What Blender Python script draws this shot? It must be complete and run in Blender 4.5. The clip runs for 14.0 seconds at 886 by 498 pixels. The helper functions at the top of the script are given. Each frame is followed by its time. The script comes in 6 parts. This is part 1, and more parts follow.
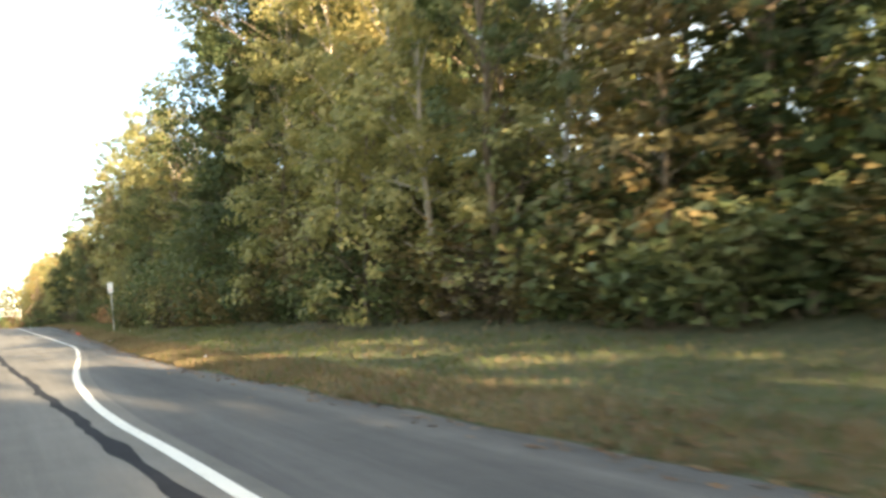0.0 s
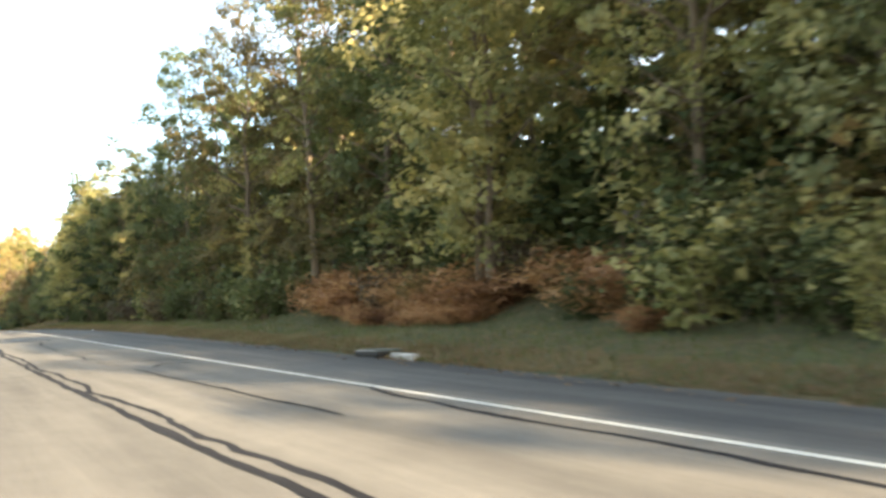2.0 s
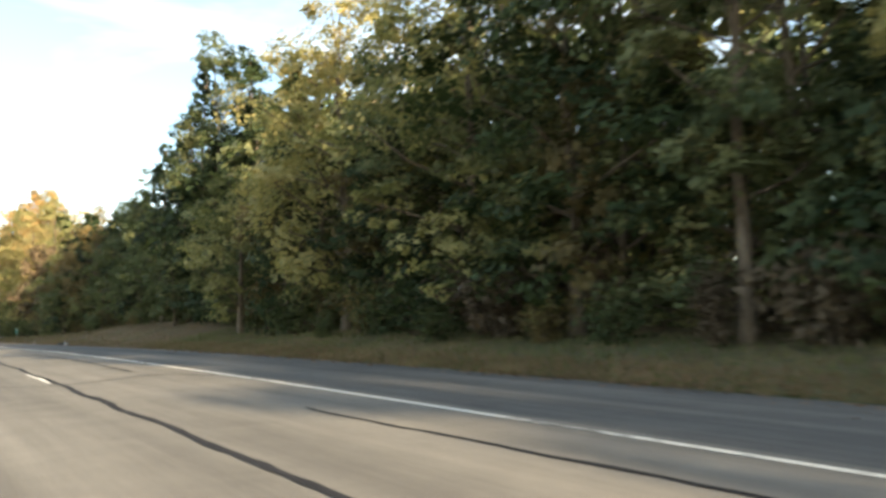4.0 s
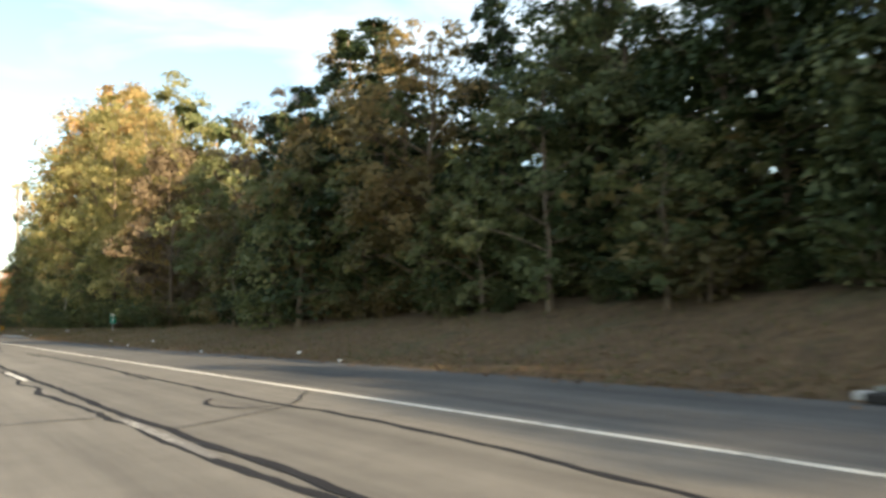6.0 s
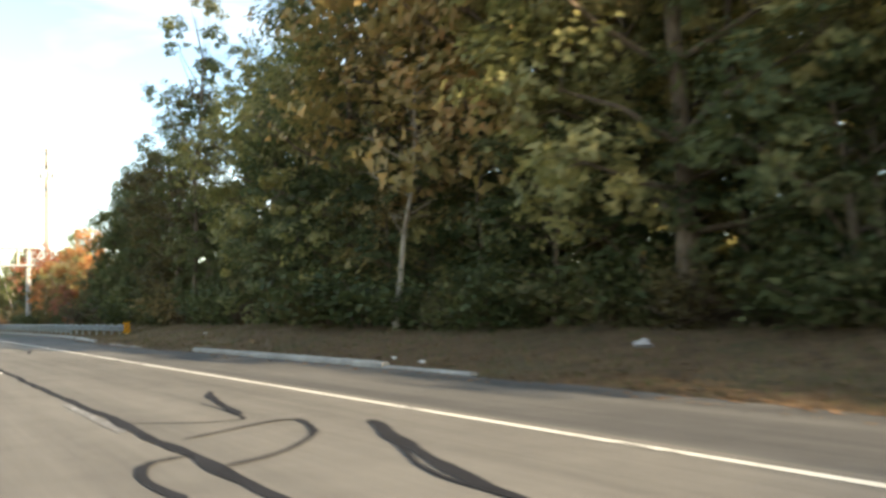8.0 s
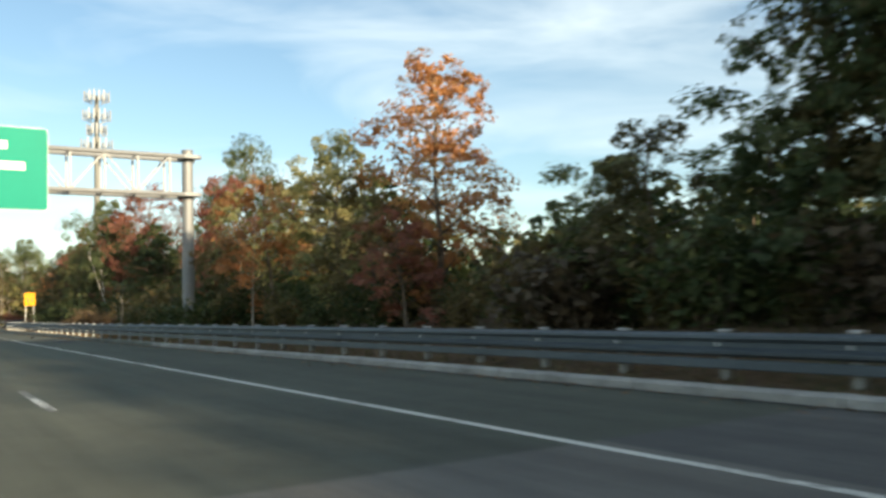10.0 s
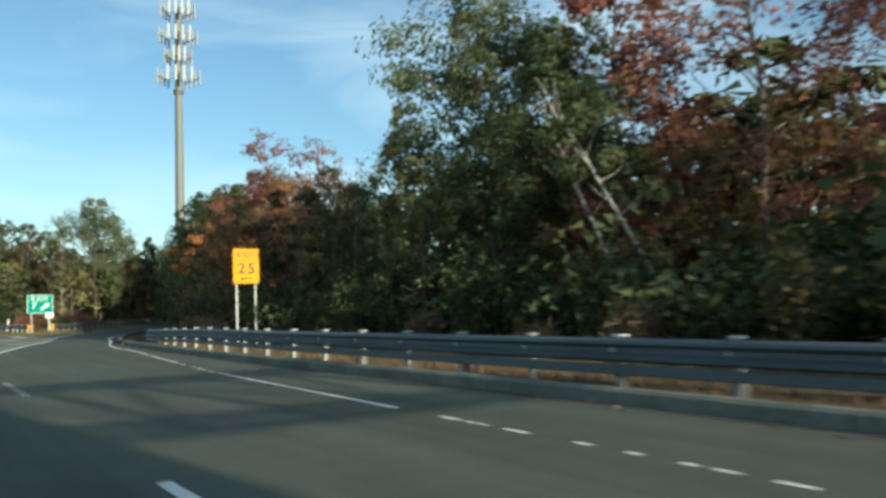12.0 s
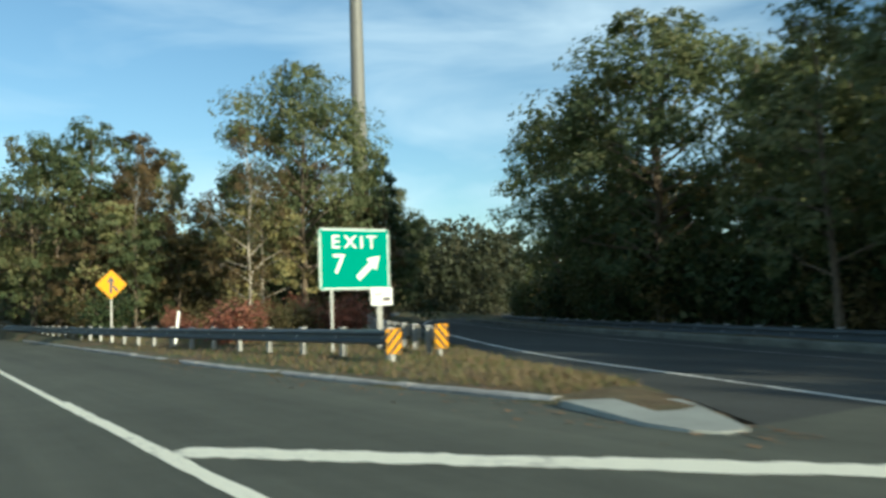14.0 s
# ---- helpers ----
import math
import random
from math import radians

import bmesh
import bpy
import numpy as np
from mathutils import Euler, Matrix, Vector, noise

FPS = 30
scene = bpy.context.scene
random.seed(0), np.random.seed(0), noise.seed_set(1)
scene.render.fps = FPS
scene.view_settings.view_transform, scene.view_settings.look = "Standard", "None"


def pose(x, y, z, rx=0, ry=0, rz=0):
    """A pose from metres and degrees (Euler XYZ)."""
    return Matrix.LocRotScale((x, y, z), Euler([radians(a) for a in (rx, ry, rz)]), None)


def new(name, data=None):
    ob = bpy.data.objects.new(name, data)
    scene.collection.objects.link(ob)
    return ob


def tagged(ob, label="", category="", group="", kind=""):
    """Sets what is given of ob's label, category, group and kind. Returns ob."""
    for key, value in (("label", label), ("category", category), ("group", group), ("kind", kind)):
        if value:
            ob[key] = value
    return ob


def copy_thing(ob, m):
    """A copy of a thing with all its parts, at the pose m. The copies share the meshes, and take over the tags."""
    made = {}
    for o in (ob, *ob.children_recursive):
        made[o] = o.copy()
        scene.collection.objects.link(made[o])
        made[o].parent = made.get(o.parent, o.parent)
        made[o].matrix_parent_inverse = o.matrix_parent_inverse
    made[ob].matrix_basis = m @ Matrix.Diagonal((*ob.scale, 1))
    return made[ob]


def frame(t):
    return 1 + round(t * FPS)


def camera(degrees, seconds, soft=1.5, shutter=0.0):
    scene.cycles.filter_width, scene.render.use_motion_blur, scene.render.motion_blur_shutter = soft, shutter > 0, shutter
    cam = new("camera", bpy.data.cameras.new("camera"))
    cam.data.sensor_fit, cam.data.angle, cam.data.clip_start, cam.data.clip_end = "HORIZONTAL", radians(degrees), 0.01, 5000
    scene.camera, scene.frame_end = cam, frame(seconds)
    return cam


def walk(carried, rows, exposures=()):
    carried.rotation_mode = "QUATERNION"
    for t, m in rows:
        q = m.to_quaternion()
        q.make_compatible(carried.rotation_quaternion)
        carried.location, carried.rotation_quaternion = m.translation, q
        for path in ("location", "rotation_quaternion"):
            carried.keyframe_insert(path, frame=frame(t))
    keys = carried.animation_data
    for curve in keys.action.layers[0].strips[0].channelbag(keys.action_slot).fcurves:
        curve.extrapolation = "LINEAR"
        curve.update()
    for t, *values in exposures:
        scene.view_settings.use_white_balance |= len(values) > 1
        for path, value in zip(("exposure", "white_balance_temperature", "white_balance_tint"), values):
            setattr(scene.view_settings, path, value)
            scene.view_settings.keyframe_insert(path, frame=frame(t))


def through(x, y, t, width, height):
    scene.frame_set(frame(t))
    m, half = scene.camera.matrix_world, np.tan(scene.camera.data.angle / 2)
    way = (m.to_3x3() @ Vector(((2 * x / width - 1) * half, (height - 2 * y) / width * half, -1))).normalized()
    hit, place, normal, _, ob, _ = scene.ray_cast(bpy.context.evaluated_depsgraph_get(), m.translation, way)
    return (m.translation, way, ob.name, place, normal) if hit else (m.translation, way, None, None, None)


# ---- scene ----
cam = camera(55.2, 14.0, soft=3.1, shutter=0.14)
PATH = [
    (0, pose(2.365, 0.000, -2.013, 95.00, 2.44, -28.05)),
    (0.5, pose(1.497, 14.806, -1.650, 95.01, 2.46, -28.91)),
    (1, pose(0.735, 29.605, -1.287, 94.97, 2.36, -29.91)),
    (1.5, pose(0.263, 44.388, -0.928, 94.57, 2.68, -30.56)),
    (2, pose(-0.133, 59.169, -0.569, 94.60, 2.54, -31.33)),
    (2.5, pose(-0.292, 73.937, -0.205, 94.57, 2.79, -31.81)),
    (3, pose(-0.333, 88.706, 0.166, 95.09, 1.81, -32.22)),
    (4.25, pose(-0.300, 125.625, 0.945, 94.71, 1.85, -32.42)),
    (5.5, pose(-0.256, 162.545, 1.204, 94.10, 1.69, -32.62)),
    (6, pose(-0.209, 177.312, 1.199, 94.06, 1.80, -32.96)),
    (6.5, pose(-0.025, 192.041, 1.222, 93.99, 1.97, -32.76)),
    (7, pose(0.000, 206.754, 1.221, 93.95, 1.77, -32.82)),
    (7.5, pose(0.019, 221.421, 1.219, 93.93, 2.13, -32.82)),
    (8, pose(0.091, 236.059, 1.219, 93.85, 1.78, -32.85)),
    (8.5, pose(0.221, 250.664, 1.218, 94.02, 1.51, -32.76)),
    (9, pose(0.307, 265.272, 1.226, 93.87, 1.55, -32.73)),
    (11.3, pose(0.389, 332.089, 1.208, 93.70, 1.90, -32.07)),
    (11.5, pose(0.387, 337.870, 1.204, 93.81, 1.91, -32.12)),
    (12, pose(0.356, 352.245, 1.235, 93.81, 1.88, -32.12)),
    (12.5, pose(0.329, 366.401, 1.210, 93.76, 1.84, -32.15)),
    (13, pose(0.239, 380.490, 1.211, 93.77, 2.05, -32.18)),
    (13.5, pose(0.183, 394.577, 1.216, 93.85, 1.89, -32.19)),
    (14, pose(0.053, 408.673, 1.211, 93.81, 1.89, -32.24)),
]
EXPOSURES = [
    (0, 2.64, 8000, 9), (1, 2.58, 7900, 9), (1.5, 2.54, 7800, 9), (2.5, 2.6, 7800, 8), (3, 2.41, 7700, 8), (5.5, 1.79, 7600, 8), (7, 1.79, 7550, 8), (8, 1.94, 7500, 8), (9.2, 1.44, 7500, 8), (11.3, 0.56, 5850, -8), (14, 0.55, 5850, -8),
]
walk(cam, PATH, EXPOSURES)

# ---- sky and sun ----
SUN_EL, SUN_AZ = radians(14.8), radians(172.0)
world = bpy.data.worlds.new("sky")
scene.world = world
world.use_nodes = True
wn, wl = world.node_tree.nodes, world.node_tree.links
wn.clear()
sky = wn.new("ShaderNodeTexSky")
sky.sky_type, sky.sun_disc = "NISHITA", False
sky.sun_elevation, sky.sun_rotation = SUN_EL, SUN_AZ
sky.air_density, sky.dust_density, sky.ozone_density = 1.0, 0.6, 2.0
coord = wn.new("ShaderNodeTexCoord")
stretch = wn.new("ShaderNodeMapping")
stretch.inputs["Scale"].default_value = (1.3, 1.3, 5.0)
stretch.inputs["Rotation"].default_value = (0.15, 0.25, 0.5)
wisps = wn.new("ShaderNodeTexNoise")
wisps.inputs["Scale"].default_value, wisps.inputs["Detail"].default_value = 2.2, 5
wisps.inputs["Roughness"].default_value, wisps.inputs["Distortion"].default_value = 0.5, 0.6
wispramp = wn.new("ShaderNodeValToRGB")
wispramp.color_ramp.elements[0].position, wispramp.color_ramp.elements[1].position = 0.41, 0.75
wispramp.color_ramp.elements[1].color = (0.58, 0.58, 0.58, 1)
cloud = wn.new("ShaderNodeMixRGB")
cloud.inputs[2].default_value = (6.2, 6.8, 7.4, 1)
back = wn.new("ShaderNodeBackground")
back.inputs["Strength"].default_value = 0.105
wout = wn.new("ShaderNodeOutputWorld")
wl.new(coord.outputs["Generated"], stretch.inputs["Vector"])
wl.new(stretch.outputs[0], wisps.inputs["Vector"])
wl.new(wisps.outputs["Fac"], wispramp.inputs[0])
wl.new(wispramp.outputs[0], cloud.inputs[0])
wl.new(sky.outputs[0], cloud.inputs[1])
wl.new(cloud.outputs[0], back.inputs[0])
wl.new(back.outputs[0], wout.inputs[0])
sun = new("sun", bpy.data.lights.new("sun", "SUN"))
sun.data.energy, sun.data.angle, sun.data.color = 5.0, radians(0.6), (1.0, 0.83, 0.62)
to_sun = Vector((math.sin(SUN_AZ) * math.cos(SUN_EL), math.cos(SUN_AZ) * math.cos(SUN_EL), math.sin(SUN_EL)))
sun.rotation_euler = to_sun.to_track_quat("Z", "Y").to_euler()
sun.location = to_sun * 300

# ---- materials ----
def material(name, rough=0.8, metal=0.0):
    m = bpy.data.materials.new(name)
    m.use_nodes = True
    n, l = m.node_tree.nodes, m.node_tree.links
    b = n["Principled BSDF"]
    b.inputs["Roughness"].default_value, b.inputs["Metallic"].default_value = rough, metal
    return m, n, l, b


def ramp_node(n, stops):
    r = n.new("ShaderNodeValToRGB")
    e = r.color_ramp.elements
    while len(e) < len(stops):
        e.new(0.5)
    for k, (pos, col) in zip(e, stops):
        k.position, k.color = pos, (*col, 1)
    return r


def noise_node(n, l, scale, detail=4.0, rough=0.6, vec=None, distort=0.0):
    t = n.new("ShaderNodeTexNoise")
    t.inputs["Scale"].default_value, t.inputs["Detail"].default_value = scale, detail
    t.inputs["Roughness"].default_value, t.inputs["Distortion"].default_value = rough, distort
    if vec:
        l.new(vec, t.inputs["Vector"])
    return t


def mix_node(n, l, fac, a, b, how="MIX"):
    m = n.new("ShaderNodeMixRGB")
    m.blend_type = how
    for k, v in enumerate((fac, a, b)):
        if isinstance(v, (int, float)):
            m.inputs[k].default_value = v if k == 0 else (v, v, v, 1)
        elif isinstance(v, tuple):
            m.inputs[k].default_value = (*v, 1)
        else:
            l.new(v, m.inputs[k])
    return m.outputs[0]


def position(n, l, scale=None):
    g = n.new("ShaderNodeNewGeometry")
    if not scale:
        return g.outputs["Position"]
    m = n.new("ShaderNodeMapping")
    m.inputs["Scale"].default_value = scale
    l.new(g.outputs["Position"], m.inputs["Vector"])
    return m.outputs[0]


def bump(n, l, b, height, strength, distance=0.02):
    k = n.new("ShaderNodeBump")
    k.inputs["Strength"].default_value, k.inputs["Distance"].default_value = strength, distance
    l.new(height, k.inputs["Height"])
    l.new(k.outputs[0], b.inputs["Normal"])


def asphalt(name, dark, light, streak):
    m, n, l, b = material(name, 0.93)
    b.inputs["Specular IOR Level"].default_value = 0.22
    p = position(n, l)
    broad = noise_node(n, l, 0.22, 4, 0.6, p)
    lanes = noise_node(n, l, 1.0, 5, 0.65, position(n, l, (1.1, 0.045, 1.0)))
    grit = noise_node(n, l, 55, 3, 0.7, p)
    blotch = noise_node(n, l, 1.7, 5, 0.65, p, 0.5)
    base = ramp_node(n, [(0.3, dark), (0.72, light)])
    l.new(mix_node(n, l, 0.5, broad.outputs["Fac"], lanes.outputs["Fac"]), base.inputs[0])
    c = mix_node(n, l, streak, base.outputs[0], ramped(n, l, lanes.outputs["Fac"], [(0.32, (0.62, 0.62, 0.62)), (0.68, (1.22, 1.2, 1.16))]), "MULTIPLY")
    c = mix_node(n, l, 0.5, c, ramped(n, l, blotch.outputs["Fac"], [(0.3, (0.8, 0.8, 0.8)), (0.7, (1.15, 1.15, 1.13))]), "MULTIPLY")
    c = mix_node(n, l, 0.55, c, ramped(n, l, grit.outputs["Fac"], [(0.3, (0.65, 0.65, 0.65)), (0.7, (1.3, 1.3, 1.3))]), "MULTIPLY")
    l.new(c, b.inputs["Base Color"])
    bump(n, l, b, grit.outputs["Fac"], 0.5, 0.01)
    return m


def ramped(n, l, fac, stops):
    r = ramp_node(n, stops)
    l.new(fac, r.inputs[0])
    return r.outputs[0]


M_ROAD = asphalt("worn_concrete_grey_asphalt", (0.134, 0.128, 0.117), (0.2, 0.192, 0.174), 0.6)
M_SHOULDER = asphalt("shoulder_asphalt", (0.088, 0.088, 0.088), (0.145, 0.142, 0.135), 0.75)
M_NEWROAD = asphalt("newer_asphalt", (0.076, 0.081, 0.066), (0.118, 0.124, 0.1), 0.4)

# ramp asphalt darkened to stand for tree shade; serves the repair patch too
M_RAMP = asphalt("ramp_shade_and_patch_asphalt", (0.05, 0.053, 0.05), (0.08, 0.084, 0.077), 0.4)


def worn_paint(name, colour, wear):
    m, n, l, b = material(name, 0.7)
    p = position(n, l)
    chips = noise_node(n, l, 6.5, 6, 0.75, p, 0.3)
    broad = noise_node(n, l, 0.35, 3, 0.5, p)
    c = mix_node(n, l, ramped(n, l, mix_node(n, l, 0.4, chips.outputs["Fac"], broad.outputs["Fac"]), [(wear, (0, 0, 0)), (wear + 0.07, (1, 1, 1))]), (0.17, 0.16, 0.145), colour)
    grit = ramped(n, l, noise_node(n, l, 30, 3, 0.6, p).outputs["Fac"], [(0.3, (0.8, 0.8, 0.8)), (0.7, (1.0, 1.0, 1.0))])
    l.new(mix_node(n, l, 1.0, c, grit, "MULTIPLY"), b.inputs["Base Color"])
    return m


M_LINE = worn_paint("worn_white_line_paint", (0.78, 0.76, 0.68), 0.40)
M_LINE_BROKEN = worn_paint("flaking_white_line_paint", (0.74, 0.72, 0.65), 0.52)
M_GORE = worn_paint("thick_white_gore_paint", (0.92, 0.89, 0.72), 0.385)


def plain(name, colour, rough=0.7, metal=0.0, vary=0.25, scale=6.0, bumpy=0.1):
    m, n, l, b = material(name, rough, metal)
    p = position(n, l)
    big = noise_node(n, l, scale * 0.2, 3, 0.6, p)
    fine = noise_node(n, l, scale * 4, 4, 0.7, p)
    lo, hi = tuple(c * (1 - vary) for c in colour), tuple(min(1, c * (1 + vary * 0.6)) for c in colour)
    c = ramped(n, l, mix_node(n, l, 0.5, big.outputs["Fac"], fine.outputs["Fac"]), [(0.35, lo), (0.65, hi)])
    l.new(c, b.inputs["Base Color"])
    if bumpy:
        bump(n, l, b, fine.outputs["Fac"], bumpy, 0.01)
    return m


M_SEAL = plain("bitumen_crack_sealant", (0.026, 0.027, 0.031), 0.92, 0, 0.35, 5, 0.2)
M_SEAL.node_tree.nodes["Principled BSDF"].inputs["Specular IOR Level"].default_value = 0.1
M_KERB = plain("weathered_concrete_kerb", (0.34, 0.33, 0.305), 0.9, 0, 0.5, 4, 0.6)
# darker, more mottled concrete for the kerb from y 326 on
M_KERB_DARK = plain("dark_mottled_concrete_kerb", (0.15, 0.155, 0.13), 0.95, 0, 0.6, 4, 0.7)
M_NOSE = plain("pale_concrete_island_nose", (0.3, 0.315, 0.285), 0.9, 0, 0.25, 5, 0.4)
M_GALV = plain("galvanised_steel", (0.095, 0.115, 0.13), 0.55, 0.35, 0.25, 4, 0.05)
M_POST = plain("weathered_steel_post", (0.35, 0.35, 0.335), 0.55, 0.35, 0.25, 5, 0.05)
M_GANTRY = plain("painted_gantry_steel", (0.23, 0.235, 0.24), 0.5, 0.15, 0.15, 2, 0.05)
M_WOODPOST = plain("weathered_timber_block", (0.42, 0.37, 0.29), 0.85, 0, 0.35, 6, 0.4)
M_GREEN = plain("green_sign_sheeting", (0.0, 0.235, 0.165), 0.4, 0, 0.06, 2, 0)
M_WHITE = plain("white_sign_sheeting", (0.68, 0.69, 0.67), 0.5, 0, 0.06, 2, 0)
M_YELLOW = plain("amber_sign_sheeting", (0.78, 0.345, 0.004), 0.42, 0, 0.06, 2, 0)
M_BLACK = plain("black_sign_ink", (0.015, 0.015, 0.015), 0.5, 0, 0.2, 3, 0)
M_RED = plain("faded_red_ink", (0.42, 0.1, 0.09), 0.6, 0, 0.2, 3, 0)
M_GREY = plain("faded_grey_ink", (0.5, 0.42, 0.42), 0.6, 0, 0.2, 3, 0)
M_ALU = plain("sign_back_aluminium", (0.5, 0.5, 0.5), 0.45, 0.6, 0.1, 3, 0)
M_TOWER = plain("grey_monopole_steel", (0.18, 0.18, 0.165), 0.6, 0.1, 0.15, 0.5, 0)
M_ANT = plain("white_antenna_plastic", (0.36, 0.37, 0.37), 0.5, 0, 0.08, 1, 0)
M_CAP = plain("weathered_post_cap", (0.5, 0.5, 0.49), 0.6, 0, 0.25, 6, 0)
M_LITTER = plain("orange_red_plastic", (0.8, 0.09, 0.04), 0.5, 0, 0.1, 8, 0)
M_PAPER = plain("white_litter", (0.75, 0.75, 0.75), 0.7, 0, 0.1, 8, 0)
for sheet in (M_GREEN, M_YELLOW):
    sheet.node_tree.nodes["Principled BSDF"].inputs["Specular IOR Level"].default_value = 0.06
M_GRIME_SHADE = plain("gutter_grime_and_shade", (0.045, 0.043, 0.036), 0.95, 0, 0.5, 3, 0.5)
M_HOLE_SHADE = plain("drain_mouth_shade", (0.02, 0.018, 0.016), 0.9, 0, 0.3, 5, 0)
M_ROCK = plain("pale_boulder", (0.42, 0.42, 0.44), 0.9, 0, 0.3, 4, 0.5)


def bark(name, dark, light):
    m, n, l, b = material(name, 0.9)
    t = n.new("ShaderNodeTexCoord")
    mp = n.new("ShaderNodeMapping")
    mp.inputs["Scale"].default_value = (9, 9, 1.6)
    l.new(t.outputs["Object"], mp.inputs["Vector"])
    rid = noise_node(n, l, 1.6, 6, 0.7, mp.outputs[0])
    l.new(ramped(n, l, rid.outputs["Fac"], [(0.35, dark), (0.7, light)]), b.inputs["Base Color"])
    bump(n, l, b, rid.outputs["Fac"], 0.7, 0.03)
    return m


M_BARK = bark("grey_brown_bark", (0.07, 0.05, 0.035), (0.23, 0.18, 0.125))
M_BARK_WHITE = bark("white_birch_bark", (0.3, 0.28, 0.25), (0.72, 0.7, 0.64))
M_BARK_PALE = bark("pale_bark", (0.22, 0.19, 0.15), (0.5, 0.45, 0.37))


def leaf_material(name, colours, through=0.32):
    m, n, l, b = material(name, 0.62)
    b.inputs["Specular IOR Level"].default_value = 0.2
    g, o = n.new("ShaderNodeNewGeometry"), n.new("ShaderNodeObjectInfo")
    patch = noise_node(n, l, 0.33, 3, 0.6, g.outputs["Position"])
    f = mix_node(n, l, 0.55, g.outputs["Random Per Island"], ramped(n, l, patch.outputs["Fac"], [(0.33, (0, 0, 0)), (0.67, (1, 1, 1))]))
    f = mix_node(n, l, 0.25, f, o.outputs["Random"])
    k = len(colours) - 1
    c = ramped(n, l, f, [(0.12 + 0.76 * i / k, col) for i, col in enumerate(colours)])
    l.new(c, b.inputs["Base Color"])
    tr = n.new("ShaderNodeBsdfTranslucent")
    l.new(mix_node(n, l, 1.0, c, (1.2, 1.15, 0.8), "MULTIPLY"), tr.inputs["Color"])
    mx = n.new("ShaderNodeMixShader")
    mx.inputs[0].default_value = through
    l.new(b.outputs[0], mx.inputs[1])
    l.new(tr.outputs[0], mx.inputs[2])
    l.new(mx.outputs[0], n["Material Output"].inputs["Surface"])
    return m


L_GREEN = leaf_material("green_leaves", [(0.038, 0.058, 0.030), (0.086, 0.115, 0.053), (0.146, 0.163, 0.078), (0.24, 0.23, 0.112)], 0.4)
L_YELLOW = leaf_material("yellowing_leaves", [(0.115, 0.136, 0.061), (0.225, 0.23, 0.105), (0.36, 0.325, 0.149), (0.48, 0.395, 0.182)], 0.42)
L_ORANGE = leaf_material("orange_autumn_leaves", [(0.14, 0.14, 0.068), (0.26, 0.23, 0.104), (0.38, 0.28, 0.130), (0.44, 0.25, 0.120)], 0.36)
L_AMBER = leaf_material("amber_pink_leaves", [(0.2, 0.11, 0.05), (0.36, 0.17, 0.075), (0.48, 0.22, 0.1), (0.5, 0.3, 0.12)], 0.4)
L_RED = leaf_material("red_brown_leaves", [(0.11, 0.056, 0.042), (0.22, 0.092, 0.07), (0.33, 0.135, 0.098), (0.36, 0.19, 0.11)], 0.4)
L_BROWN = leaf_material("olive_brown_leaves", [(0.060, 0.058, 0.029), (0.119, 0.104, 0.048), (0.183, 0.145, 0.069), (0.238, 0.157, 0.071)], 0.36)
L_RUST = leaf_material("rust_orange_leaves", [(0.08, 0.058, 0.032), (0.15, 0.092, 0.048), (0.22, 0.122, 0.064), (0.3, 0.19, 0.085)], 0.36)
L_TWIG = leaf_material("withered_brown_brush", [(0.05, 0.038, 0.026), (0.09, 0.068, 0.044), (0.14, 0.105, 0.066)], 0.15)
L_DARK = leaf_material("dark_evergreen_needles", [(0.014, 0.026, 0.012), (0.026, 0.045, 0.017), (0.042, 0.063, 0.022)], 0.15)
L_FERN = leaf_material("rust_brown_dead_bracken", [(0.13, 0.07, 0.042), (0.3, 0.155, 0.085), (0.46, 0.27, 0.15), (0.54, 0.36, 0.21)], 0.35)
# dark undergrowth leaves; on many trees the dark colour stands for shade
L_UNDER_SHADE = leaf_material("undergrowth_and_shade_leaves", [(0.028, 0.044, 0.022), (0.056, 0.08, 0.035), (0.1, 0.115, 0.050), (0.17, 0.14, 0.070)], 0.32)
L_GRASS = leaf_material("verge_grass_blades", [(0.06, 0.095, 0.032), (0.1, 0.13, 0.046), (0.19, 0.17, 0.087)], 0.3)
L_DRY = leaf_material("dry_tan_grass_blades", [(0.12, 0.08, 0.048), (0.19, 0.13, 0.077), (0.27, 0.2, 0.120)], 0.25)
L_FAR = leaf_material("hazy_far_leaves", [(0.035, 0.045, 0.027), (0.059, 0.068, 0.041), (0.084, 0.084, 0.052), (0.105, 0.087, 0.050)], 0.25)
L_UMBER = leaf_material("umber_brown_leaves", [(0.042, 0.036, 0.02), (0.085, 0.066, 0.034), (0.135, 0.096, 0.047), (0.19, 0.12, 0.056)], 0.3)
L_FALLEN = leaf_material("fallen_brown_leaves", [(0.12, 0.07, 0.04), (0.2, 0.12, 0.065), (0.28, 0.19, 0.11)], 0.1)


